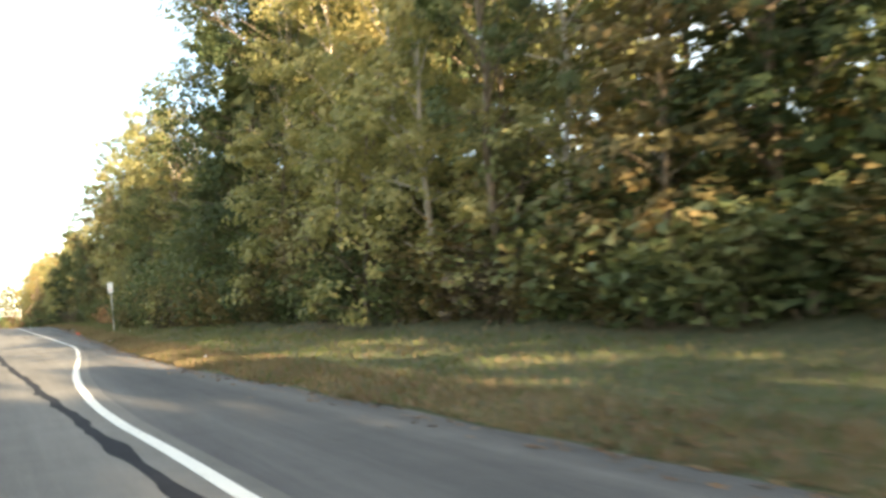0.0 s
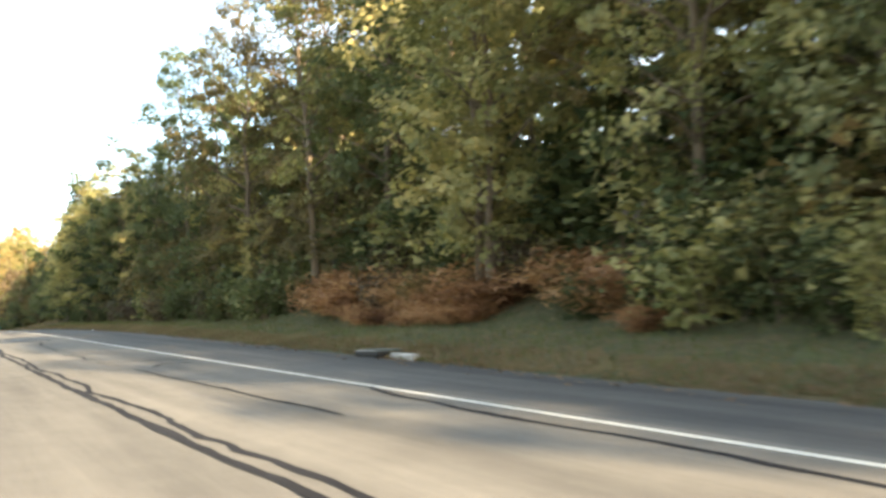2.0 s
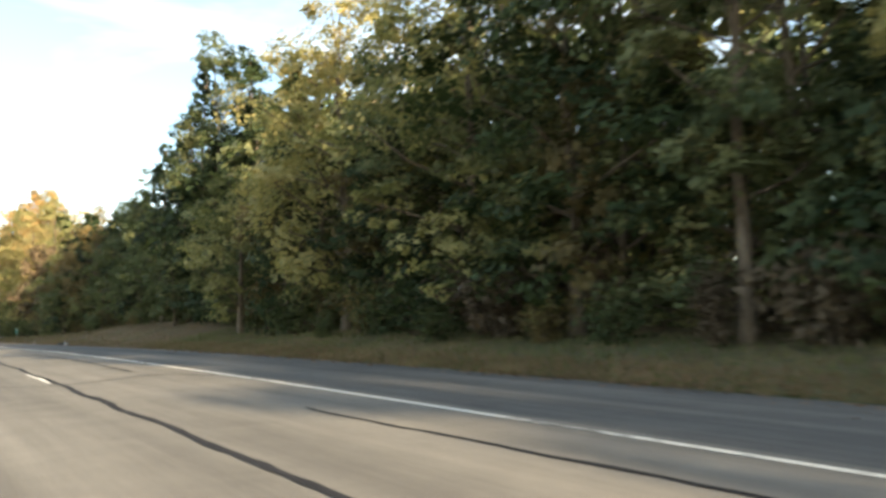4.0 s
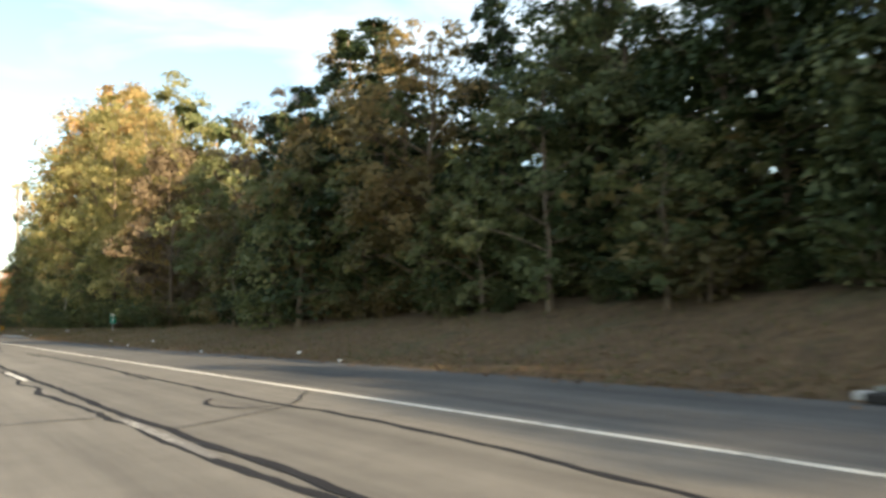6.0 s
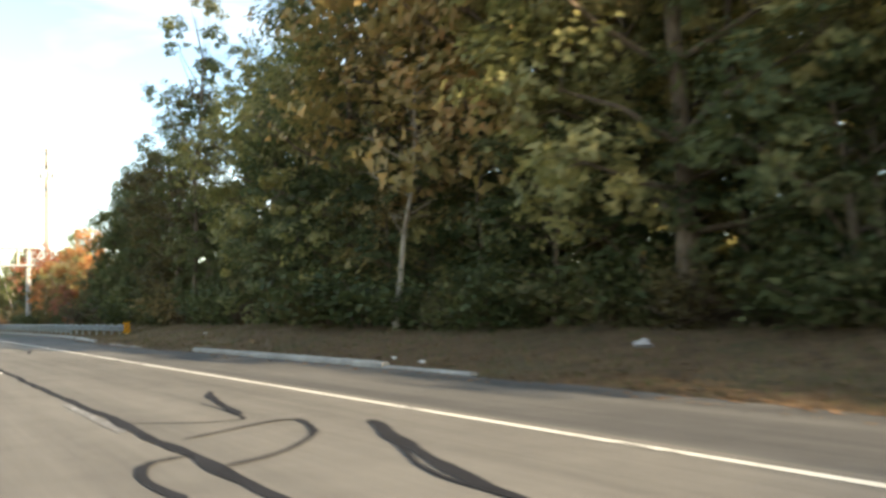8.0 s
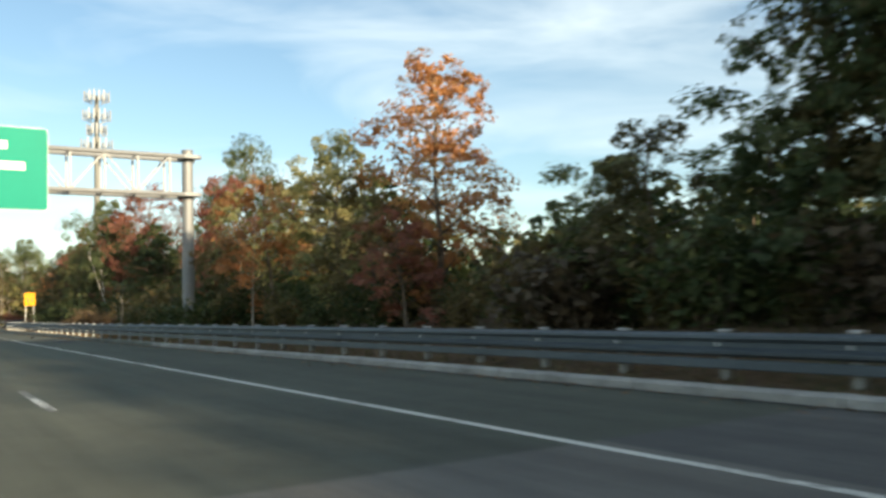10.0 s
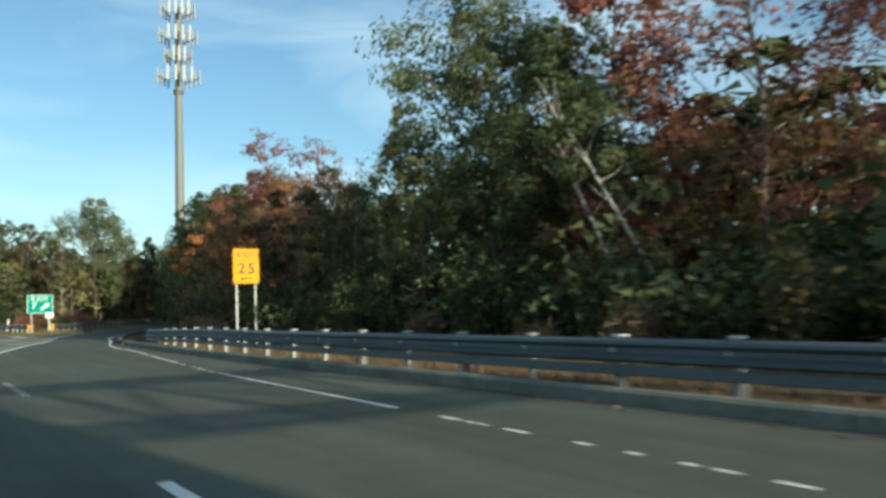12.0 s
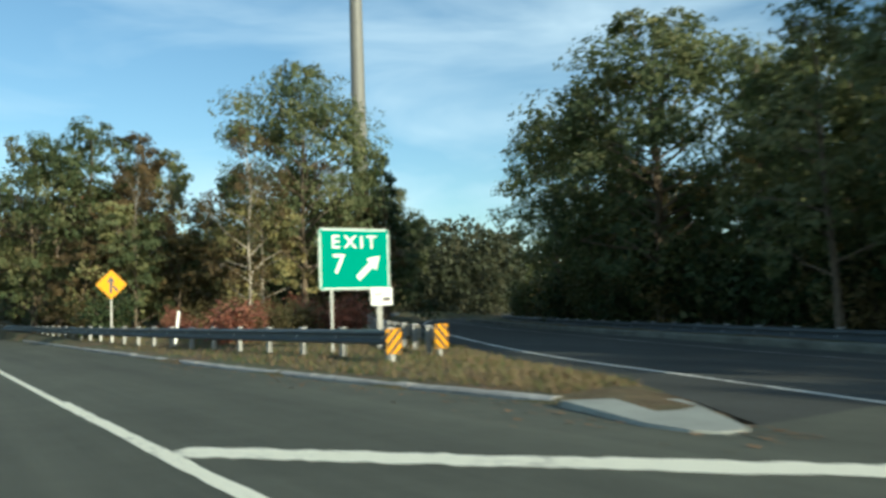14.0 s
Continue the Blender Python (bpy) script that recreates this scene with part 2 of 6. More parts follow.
def verge_material():
    m, n, l, b = material("verge_turf_and_leaf_litter", 0.95)
    p = position(n, l)
    sep = n.new("ShaderNodeSeparateXYZ")
    l.new(p, sep.inputs[0])
    along = n.new("ShaderNodeMapRange")
    along.inputs["From Min"].default_value, along.inputs["From Max"].default_value = 105, 165
    l.new(sep.outputs["Y"], along.inputs["Value"])
    big, mid, fine = noise_node(n, l, 0.35, 4, 0.6, p), noise_node(n, l, 2.3, 5, 0.7, p), noise_node(n, l, 28, 4, 0.75, p)
    turf = ramped(n, l, mid.outputs["Fac"], [(0.3, (0.045, 0.062, 0.026)), (0.52, (0.08, 0.095, 0.042)), (0.72, (0.14, 0.12, 0.062))])
    brown = ramped(n, l, mid.outputs["Fac"], [(0.3, (0.075, 0.045, 0.022)), (0.55, (0.15, 0.09, 0.044)), (0.75, (0.23, 0.15, 0.078))])
    isle = n.new("ShaderNodeMapRange")
    isle.inputs["From Min"].default_value, isle.inputs["From Max"].default_value = 404, 416
    isle.inputs["To Min"].default_value, isle.inputs["To Max"].default_value = 1.0, 0.35
    l.new(sep.outputs["Y"], isle.inputs["Value"])
    both = n.new("ShaderNodeMath")
    both.operation = "MULTIPLY"
    l.new(along.outputs[0], both.inputs[0])
    l.new(isle.outputs[0], both.inputs[1])
    f = mix_node(n, l, 0.5, ramped(n, l, big.outputs["Fac"], [(0.35, (0, 0, 0)), (0.65, (1, 1, 1))]), both.outputs[0])
    c = mix_node(n, l, ramped(n, l, f, [(0.3, (0.08, 0.08, 0.08)), (0.7, (0.95, 0.95, 0.95))]), turf, brown)
    c = mix_node(n, l, 0.6, c, ramped(n, l, fine.outputs["Fac"], [(0.3, (0.5, 0.5, 0.5)), (0.7, (1.4, 1.4, 1.4))]), "MULTIPLY")
    l.new(c, b.inputs["Base Color"])
    bump(n, l, b, fine.outputs["Fac"], 0.9, 0.05)
    return m


M_VERGE = verge_material()

# ---- building helpers ----
def part(name, data, mat, parent=None, label="", smooth=False):
    """One mesh object, from a bmesh, a mesh or (vertices, faces)."""
    if isinstance(data, bmesh.types.BMesh):
        me = bpy.data.meshes.new(name)
        data.to_mesh(me)
        data.free()
    elif isinstance(data, tuple):
        me = bpy.data.meshes.new(name)
        me.from_pydata([tuple(v) for v in data[0]], [], data[1])
    else:
        me = data
    if mat and not me.materials:
        me.materials.append(mat)
    if smooth:
        me.polygons.foreach_set("use_smooth", [True] * len(me.polygons))
    ob = new(name, me)
    if parent:
        ob.parent = parent
    if label:
        tagged(ob, label)
    return ob


def thing(name, m, label, category, group="", kind=""):
    ob = new(name)
    ob.matrix_basis = m
    return tagged(ob, label, category, group, kind)


def box(w, d, h, at=(0, 0, 0), bevel=0.0, turn=None):
    bm = bmesh.new()
    bmesh.ops.create_cube(bm, size=1, matrix=Matrix.Diagonal((w, d, h, 1)))
    if bevel:
        bmesh.ops.bevel(bm, geom=bm.edges[:], offset=bevel, segments=2, affect="EDGES", profile=0.6)
    if turn:
        bmesh.ops.transform(bm, matrix=turn, verts=bm.verts)
    bmesh.ops.translate(bm, vec=at, verts=bm.verts)
    return bm


def rod(r0, r1, h, at=(0, 0, 0), sides=10, turn=None):
    bm = bmesh.new()
    bmesh.ops.create_cone(bm, cap_ends=True, segments=sides, radius1=r0, radius2=r1, depth=h, matrix=Matrix.Translation((0, 0, h / 2)))
    if turn:
        bmesh.ops.transform(bm, matrix=turn, verts=bm.verts)
    bmesh.ops.translate(bm, vec=at, verts=bm.verts)
    return bm


def slab(w, h, depth, radius, at=(0, 0, 0), turn=0.0):
    """A flat plate in the x-z plane with rounded corners, its front towards -y."""
    bm, pts = bmesh.new(), []
    for cx, cz, a0 in ((1, 1, 0), (-1, 1, 90), (-1, -1, 180), (1, -1, 270)):
        for k in range(5):
            a = radians(a0 + 22.5 * k)
            pts.append((cx * (w / 2 - radius) + radius * math.cos(a), cz * (h / 2 - radius) + radius * math.sin(a)))
    c, s = math.cos(turn), math.sin(turn)
    pts = [(x * c - z * s, x * s + z * c) for x, z in pts]
    f = bm.faces.new([bm.verts.new((x + at[0], at[1], z + at[2])) for x, z in pts])
    bm.normal_update()
    if f.normal.y > 0:
        f.normal_flip()
    for g in bmesh.ops.extrude_face_region(bm, geom=[f])["geom"]:
        if isinstance(g, bmesh.types.BMVert):
            g.co.y += depth
    bmesh.ops.recalc_face_normals(bm, faces=bm.faces)
    return bm


def plate_shape(pts, y, depth):
    """A flat outline in the x-z plane given a small thickness."""
    v = [(x, y, z) for x, z in pts] + [(x, y + depth, z) for x, z in pts]
    k = len(pts)
    return v, [tuple(range(k)), tuple(range(2 * k - 1, k - 1, -1))] + [(i, i + k, (i + 1) % k + k, (i + 1) % k) for i in range(k)]


def lettering(text, size, at, mat, parent, name="letter", stretch=1.0, bold=0.0):
    """Letters in the built-in font, one mesh a letter, standing in the x-z plane and read from -y."""
    adv = []
    for ch in text:
        cu = bpy.data.curves.new(name, "FONT")
        cu.body, cu.size, cu.align_x, cu.align_y, cu.extrude, cu.offset = ch, size, "LEFT", "CENTER", 0.002, bold
        ob = bpy.data.objects.new(name, cu)
        scene.collection.objects.link(ob)
        bpy.context.view_layer.update()
        me = bpy.data.meshes.new_from_object(ob)
        bpy.data.objects.remove(ob)
        xs = [v.co.x for v in me.vertices] or [0, size * 0.3]
        adv.append((me, min(xs), max(xs)))
    gap = size * 0.19
    total = sum(b - a for _, a, b in adv) + gap * (len(adv) - 1)
    x = -total / 2
    for me, a, b in adv:
        me.transform(Matrix.Translation((at[0], at[1], at[2])) @ Matrix.Diagonal((stretch, 1, 1, 1)) @ Matrix.Translation((x - a, 0, 0)) @ pose(0, 0, 0, 90, 0, 0))
        part(name, me, mat, parent)
        x += b - a + gap


def interp(table, v):
    return float(np.interp(v, [p[0] for p in table], [p[1] for p in table]))


def ribbon(line, width, z=0.006, jag=0.0, seed=1):
    """A flat strip along a line of (x, y) with its edges a little uneven."""
    r = random.Random(seed)
    vs, fs = [], []
    for i, (x, y) in enumerate(line):
        a, b = line[max(i - 1, 0)], line[min(i + 1, len(line) - 1)]
        d = math.hypot(b[0] - a[0], b[1] - a[1]) or 1
        nx, ny = (b[1] - a[1]) / d, -(b[0] - a[0]) / d
        w = width[i] if isinstance(width, list) else width
        for s in (-1, 1):
            k = s * w / 2 * (1 + r.uniform(-jag, jag))
            vs.append((x + nx * k, y + ny * k, z + grade(y + ny * k)))
        if i:
            k = 2 * i
            fs.append((k - 2, k - 1, k + 1, k))
    return vs, fs


def resample(line, step):
    out = []
    for (x0, y0), (x1, y1) in zip(line, line[1:]):
        k = max(1, int(math.hypot(x1 - x0, y1 - y0) / step))
        out += [(x0 + (x1 - x0) * i / k, y0 + (y1 - y0) * i / k) for i in range(k)]
    return out + [line[-1]]


def smooth_line(line, step):
    """The line rounded by Catmull-Rom."""
    out = []
    for i in range(len(line) - 1):
        p0, p1, p2, p3 = (Vector(line[min(max(j, 0), len(line) - 1)]) for j in (i - 1, i, i + 1, i + 2))
        k = max(2, int((p2 - p1).length / step))
        for j in range(k):
            t = j / k
            out.append(tuple(0.5 * (2 * p1 + (p2 - p0) * t + (2 * p0 - 5 * p1 + 4 * p2 - p3) * t * t + (3 * p1 - p0 - 3 * p2 + p3) * t ** 3)))
    return out + [tuple(line[-1])]


def sweep(profile, line, heights=None, closed=True):
    """Sweeps a profile of (across, up) along a line of (x, y)."""
    vs, fs, k = [], [], len(profile)
    for i, (x, y) in enumerate(line):
        a, b = line[max(i - 1, 0)], line[min(i + 1, len(line) - 1)]
        d = math.hypot(b[0] - a[0], b[1] - a[1]) or 1
        nx, ny = (b[1] - a[1]) / d, -(b[0] - a[0]) / d
        z = heights[i] if heights else 0.0
        vs += [(x + nx * u, y + ny * u, z + v) for u, v in profile]
        if i:
            for j in range(k if closed else k - 1):
                p, q = (i - 1) * k, i * k
                fs.append((p + j, p + (j + 1) % k, q + (j + 1) % k, q + j))
    if closed:
        fs += [tuple(range(k)), tuple(range((len(line) - 1) * k + k - 1, (len(line) - 1) * k - 1, -1))]
    return vs, fs


# ---- the plan: lines that bound the road, the exit ramp and the grass ----
PAVED = [(-80, 6.9), (5, 6.8), (13, 6.5), (20, 6.1), (30, 6.2), (37, 6.6), (53, 7.2), (65, 8.0), (75, 8.2), (88, 8.7), (100, 9.1), (182, 9.0), (200, 8.8), (212, 8.4),
         (238, 8.3), (246, 8.5), (255, 8.35), (262, 8.25), (270, 7.85), (278, 8.0), (286, 8.55), (292, 8.9), (310, 8.6), (336, 7.9), (356, 7.5), (372, 7.4), (382, 7.68), (389, 8.0), (391, 8.08), (393, 8.4), (396, 9.05), (399, 9.75),
         (402, 10.5), (405.6, 11.5), (410, 12.9), (414, 14.3), (421, 17.0), (434, 22.3), (445, 27.2), (461, 35), (470, 41), (480, 52)]
EDGE = [(-80, 4.3), (-10, 4.2), (5.5, 3.85), (10.5, 3.65), (14, 3.67), (19, 3.93), (28, 4.75), (36, 5.28), (44, 5.34), (100, 5.33), (250, 5.33), (300, 5.25), (340, 5.13), (355, 5.18), (364, 5.5),
        (370.3, 5.76), (374, 6.1), (378, 6.45), (380, 6.7), (384, 7.02), (387, 7.15), (389, 7.38), (390.4, 7.58), (392.5, 7.95), (395.8, 8.62), (398, 9.05), (399.6, 9.3), (402.4, 9.8), (405.6, 10.65), (410, 11.9), (421, 15.7), (434, 21), (445, 25.8), (461, 33.5)]
RAMP_LEFT = [(383.3, 2.1), (386, 2.74), (387.6, 3.09), (390, 3.61), (395, 4.77), (398.3, 5.62), (402, 6.6), (405, 7.2), (409, 7.9), (413, 8.75), (415.5, 9.5), (418.2, 10.42), (422.5, 11.8), (428.7, 14.4), (440, 19.8), (450, 25), (461, 31.5), (470, 38), (480, 48)]
ISLAND_L = [(413.9, 6.8), (414.8, 6.4), (416.5, 6.55), (421.5, 6.1), (426.5, 5.8), (433, 5.6), (450, 5.5), (470, 5.3), (520, 5.3), (700, 5.3)]
ISLAND_R = [(413.9, 6.8), (415.8, 7.95), (417, 8.5), (421, 10.0), (425, 11.6), (440, 18.6), (450, 23.5), (461, 30), (470, 36.5), (480, 46)]
LEFT_EDGE = -12.0
# how far behind the pavement the undergrowth begins
FOOT = [(-30, 5.0), (12, 5.0), (26, 5.0), (34, 3.8), (38, 3.3), (45, 2.8), (53, 2.5), (65, 2.8), (74, 3.8), (92, 2.9), (113, 2.5), (140, 2.2), (160, 4.6), (205, 4.9), (220, 4.4), (235, 4.0), (250, 3.6), (285, 4.1), (330, 4.0)]


def grade(y):
    """The road climbs to a crest before the wooded bank and runs level from there on."""
    y = max(y, -60.0)
    if y >= 162:
        return 0.0
    return -0.0002025 * (162 - y) ** 2 if y >= 101.5 else -0.7412 - 0.0245 * (101.5 - y)


def ground_height(x, y):
    return grade(y) + ground_shape(x, y)


def ground_shape(x, y):
    if x < LEFT_EDGE:
        return 0.03 + 0.08 * min(LEFT_EDGE - x, 6) + 0.12 * noise.noise((x * 0.1, y * 0.1, 3))
    e = interp(PAVED, y) if y < 480 else 52
    if y >= 413.9:
        il, ir = interp(ISLAND_L, y), interp(ISLAND_R, y) if y < 480 else 46
        if il < x < ir:
            d = min(x - il, ir - x)
            return 0.03 + 0.045 * min(1, (y - 413.9) / 4) + 0.05 * noise.noise((x * 0.4, y * 0.4, 0)) * min(1, d) + 0.04 * min(d, 3) + 0.06 * max(0, min(y - 440, 200)) * 0.2
    d = x - e
    if d < 0:
        return -0.09
    rise = 0.03 + 0.14 * min(d, 4.0) + 0.16 * max(0, min(d - 4, 12)) + 0.03 * max(0, min(d - 16, 30))
    bank = math.exp(-((y - 55) / 48) ** 4) * max(0, min(d - interp(FOOT, y), 9)) * 0.3 + math.exp(-((y - 180) / 19) ** 2) * max(0, min(d - 1.2, 4)) * 0.15
    flat = 1.0 if y < 300 else max(0.3, 1 - (y - 300) / 60)
    back = 1 - 0.9 * min(1, max(0, d - 22) / 40)
    return (rise * flat + bank) * back * min(1, d / 0.4 + 0.3) + 0.09 * noise.noise((x * 0.35, y * 0.35, 0)) * min(1, d * 0.5)


def sheet_grid(xs, ys, height):
    vs = [(x, y, height(x, y)) for y in ys for x in xs]
    k = len(xs)
    return vs, [(j * k + i, j * k + i + 1, (j + 1) * k + i + 1, (j + 1) * k + i) for j in range(len(ys) - 1) for i in range(k - 1)]


gxs = [-4000, -1500, -500, -150, -60, -30, -18, LEFT_EDGE - 0.3, LEFT_EDGE + 0.3, -4, 2] + [4.5 + 0.3 * i for i in range(60)] + [22.5 + i for i in range(18)] + [44, 50, 60, 80, 120, 300, 900, 4000]
gys = [-4000, -1000, -300, -140, -80, -50] + [-40 + 1.0 * i for i in range(561)] + [530, 560, 620, 720, 1000, 2000, 5000]
ground = tagged(part("ground", sheet_grid(gxs, gys, ground_height), M_VERGE, smooth=True), "grassy verge with brown leaf litter and wooded bank", "ground", kind="structure")


def strip(left, right, ys, z=0.0):
    vs, fs, cols = [], [], 5
    for i, y in enumerate(ys):
        a, b = left(y), right(y)
        vs += [(a + (b - a) * j / (cols - 1), y, z + grade(y)) for j in range(cols)]
        if i:
            p = (i - 1) * cols
            fs += [(p + j, p + j + 1, p + cols + j + 1, p + cols + j) for j in range(cols - 1)]
    return vs, fs


def ragged(y):
    return interp(PAVED, y) + 0.14 * noise.noise((y * 0.5, 7, 0)) + 0.08 * noise.noise((y * 2.1, 3, 0))


def road_right(y):
    return interp(EDGE, y) + 0.25 if y <= 300 else ragged(y)


road = tagged(part("road", strip(lambda y: LEFT_EDGE, road_right, [-300, -120, -80] + [-60 + i for i in range(361)]), M_ROAD), "worn grey-tan asphalt highway lanes with sealed cracks", "road", kind="structure")
shoulder = tagged(part("road_shoulder", strip(road_right, ragged, [-80 + 0.5 * i for i in range(761)]), M_SHOULDER), "darker asphalt shoulder with a ragged grassy edge", "road shoulder", kind="structure")
tagged(part("road_resurfaced", strip(lambda y: LEFT_EDGE, lambda y: ragged(y) if y < 413.9 else interp(ISLAND_L, y), [300 + i for i in range(114)] + [413.89, 413.9, 414.3, 414.8, 415.6] + [416.5 + 2 * i for i in range(60)] + [700, 2500]), M_NEWROAD), "smooth dark grey asphalt highway lanes", "road", kind="structure")
ramp = tagged(part("road_exit_ramp", strip(lambda y: interp(ISLAND_R, y), ragged, [413.9 + 0.5 * i for i in range(133)]), M_RAMP), "curving asphalt exit ramp, coloured dark for tree shade", "road", kind="structure")

# ---- road markings ----
def edge_x(y):
    return interp(EDGE, y)


def marking(name, data, mat, label):
    return tagged(part(name, data, mat), label, "road marking", kind="structure")


line = smooth_line([(x, y) for y, x in EDGE], 0.8)
first = [p for p in line if p[1] < 20]
marking("trim_edge_line", ribbon(first + [p for p in line if 20 <= p[1] < 160], [0.135 if p[1] < 20 else 0.115 for p in line if p[1] < 160], 0.006, 0.05), M_LINE, "solid white edge line beside the shoulder")
marking("trim_edge_line", ribbon([p for p in line if 159 <= p[1] < 345], 0.115, 0.006, 0.08), M_LINE, "solid white edge line beside the shoulder")
for a, b in ((344, 348.2), (348.4, 349.2), (350.4, 351.1), (351.7, 354.0), (354.6, 354.9), (355.6, 355.9), (356.2, 356.45), (356.6, 356.75), (357.2, 357.35), (357.8, 358.0), (358.7, 359.1), (359.4, 359.8), (359.95, 360.35), (361.4, 369.6), (369.9, 370.35), (370.6, 370.9), (371.1, 371.5), (371.9, 372.15), (373.1, 373.6), (373.9, 380)):
    marking("trim_edge_line", ribbon(resample([(edge_x(a), a), (edge_x((a + b) / 2), (a + b) / 2), (edge_x(b), b)], 0.2), 0.085, 0.006, 0.2, int(a)), M_LINE_BROKEN if 1 < b - a < 5 else M_LINE, "flaking piece of white edge line")
marking("trim_edge_line", ribbon([p for p in line if 379 <= p[1] < 406.2], 0.11, 0.006, 0.1), M_LINE, "white edge line along the exit ramp")
marking("trim_edge_line", ribbon([p for p in line if p[1] >= 405.6], 0.1, 0.006, 0.2), M_LINE_BROKEN, "white edge line along the exit ramp")
DASH_X, DASH_START = 2.117, 5.222
for k in range(-2, 31):
    y0 = DASH_START + 12.19 * k
    if 138 < y0 < 381:
        x = DASH_X + (1.95 - DASH_X) * max(0, min(1, (y0 - 270) / 60))
        d = marking("trim_lane_dash", ribbon(resample([(x, y0 - 3.6), (x, y0)], 0.3), 0.125, 0.007, 0.12, k + 50), M_LINE if k % 5 else M_LINE_BROKEN, "white lane dash worn at its edges")
        d["group"] = "lane dashes"
marking("trim_gore_line", ribbon(resample([(2.04, 383.5), (2.03, 395), (1.95, 414), (1.93, 422)], 0.35), 0.165, 0.007, 0.16), M_GORE, "thick white gore line beside the through lane")
marking("trim_gore_line", ribbon(resample([(1.9, 421.9), (1.9, 520)], 1.0), 0.12, 0.0072, 0.06), M_GORE, "white edge line beside the through lane")
gore_r = smooth_line([(x, y) for y, x in RAMP_LEFT], 0.7)
marking("trim_gore_line", ribbon([p for p in gore_r if p[1] < 404], 0.19, 0.007, 0.16), M_GORE, "thick white gore line beside the exit ramp")
marking("trim_ramp_line", ribbon([p for p in gore_r if p[1] >= 402.6], 0.13, 0.007, 0.06), M_LINE, "white edge line on the inside of the ramp")
def gore_bar(ends, w, seed):
    b = marking("trim_gore_bar", ribbon(resample(ends, 0.12), w, 0.0075, 0.2, seed), M_GORE, "worn white diagonal bar in the gore")
    b["group"] = "gore bars"


for y0, y1, w in ((388.6, 387.5, 0.36), (392.0, 390.1, 0.36), (395.7, 392.7, 0.36), (399.1, 395.5, 0.36), (405.7, 401.0, 0.44), (409.4, 404.5, 0.38), (412.4, 406.5, 0.36), (416.35, 409.2, 0.46)):
    gore_bar([(2.05, y0), (interp(RAMP_LEFT, y1) - 0.05, y1)], w, int(y0))
gore_bar([(2.05, 402.4), (4.1, 399.9)], 0.56, 31)
gore_bar([(4.3, 399.85), (5.3, 398.3)], 0.44, 32)


def wander(line, step, amp, seed, freq=0.35):
    out = []
    for x, y in resample(line, step):
        out.append((x + amp * noise.noise((y * freq, x * freq, seed)) + 0.35 * amp * noise.noise((y * freq * 4, x * 3, seed + 5)), y + 0.6 * amp * noise.noise((x * freq * 2, y * freq, seed + 9))))
    return out


crack_count = [0]


def crack(line, width, amp=0.12, step=0.3, freq=0.35, z=0.0045):
    crack_count[0] += 1
    n = crack_count[0]
    pts = wander(line, step, amp, n * 3.7, freq)
    w = [width * (0.65 + 0.8 * abs(noise.noise((p[0] * 1.3, p[1] * 0.9, n)))) for p in pts]
    w[0] = w[-1] = 0.01
    ob = tagged(part("trim_crack_seal", ribbon(pts, w, z + 0.0011 * (n % 9), 0.25, n), M_SEAL), "wandering dark bitumen seal over a road crack", "crack seal", kind="structure")
    ob["group"] = "sealed road cracks"


# the long joint beside the lane dashes, and its twin
JOINT = [(-20, 4.2), (5.8, 3.5), (11, 3.26), (27, 2.68), (35, 2.56), (45, 2.25), (54, 2.15), (62, 1.97), (72, 1.82), (86, 1.75), (95, 1.95), (110, 2.06), (150, 2.25), (170, 2.36), (190, 2.26), (217, 2.33), (230, 2.2), (246, 2.25), (260, 2.26), (268, 2.1), (273, 2.05), (277, 2.27), (299, 2.2)]
for a, b, w in ((-10, 31, 0.17), (30, 62, 0.15), (60, 99, 0.13), (97, 150, 0.13), (148, 200, 0.14), (198, 247, 0.15), (245, 298, 0.15)):
    crack([(interp(JOINT, a + (b - a) * k / 12), a + (b - a) * k / 12) for k in range(13)], w, 0.07, 0.3, 0.6)
for a, b, off, w in ((31, 47, -0.25, 0.12), (48, 92, 0.24, 0.11), (166, 179, -0.3, 0.1), (180, 207, -0.32, 0.13), (258, 275, -0.35, 0.1)):
    crack([(interp(JOINT, a + (b - a) * k / 10) + off * math.sin(math.pi * (0.12 + 0.76 * k / 10)), a + (b - a) * k / 10) for k in range(11)], w, 0.17, 0.3, 0.6)
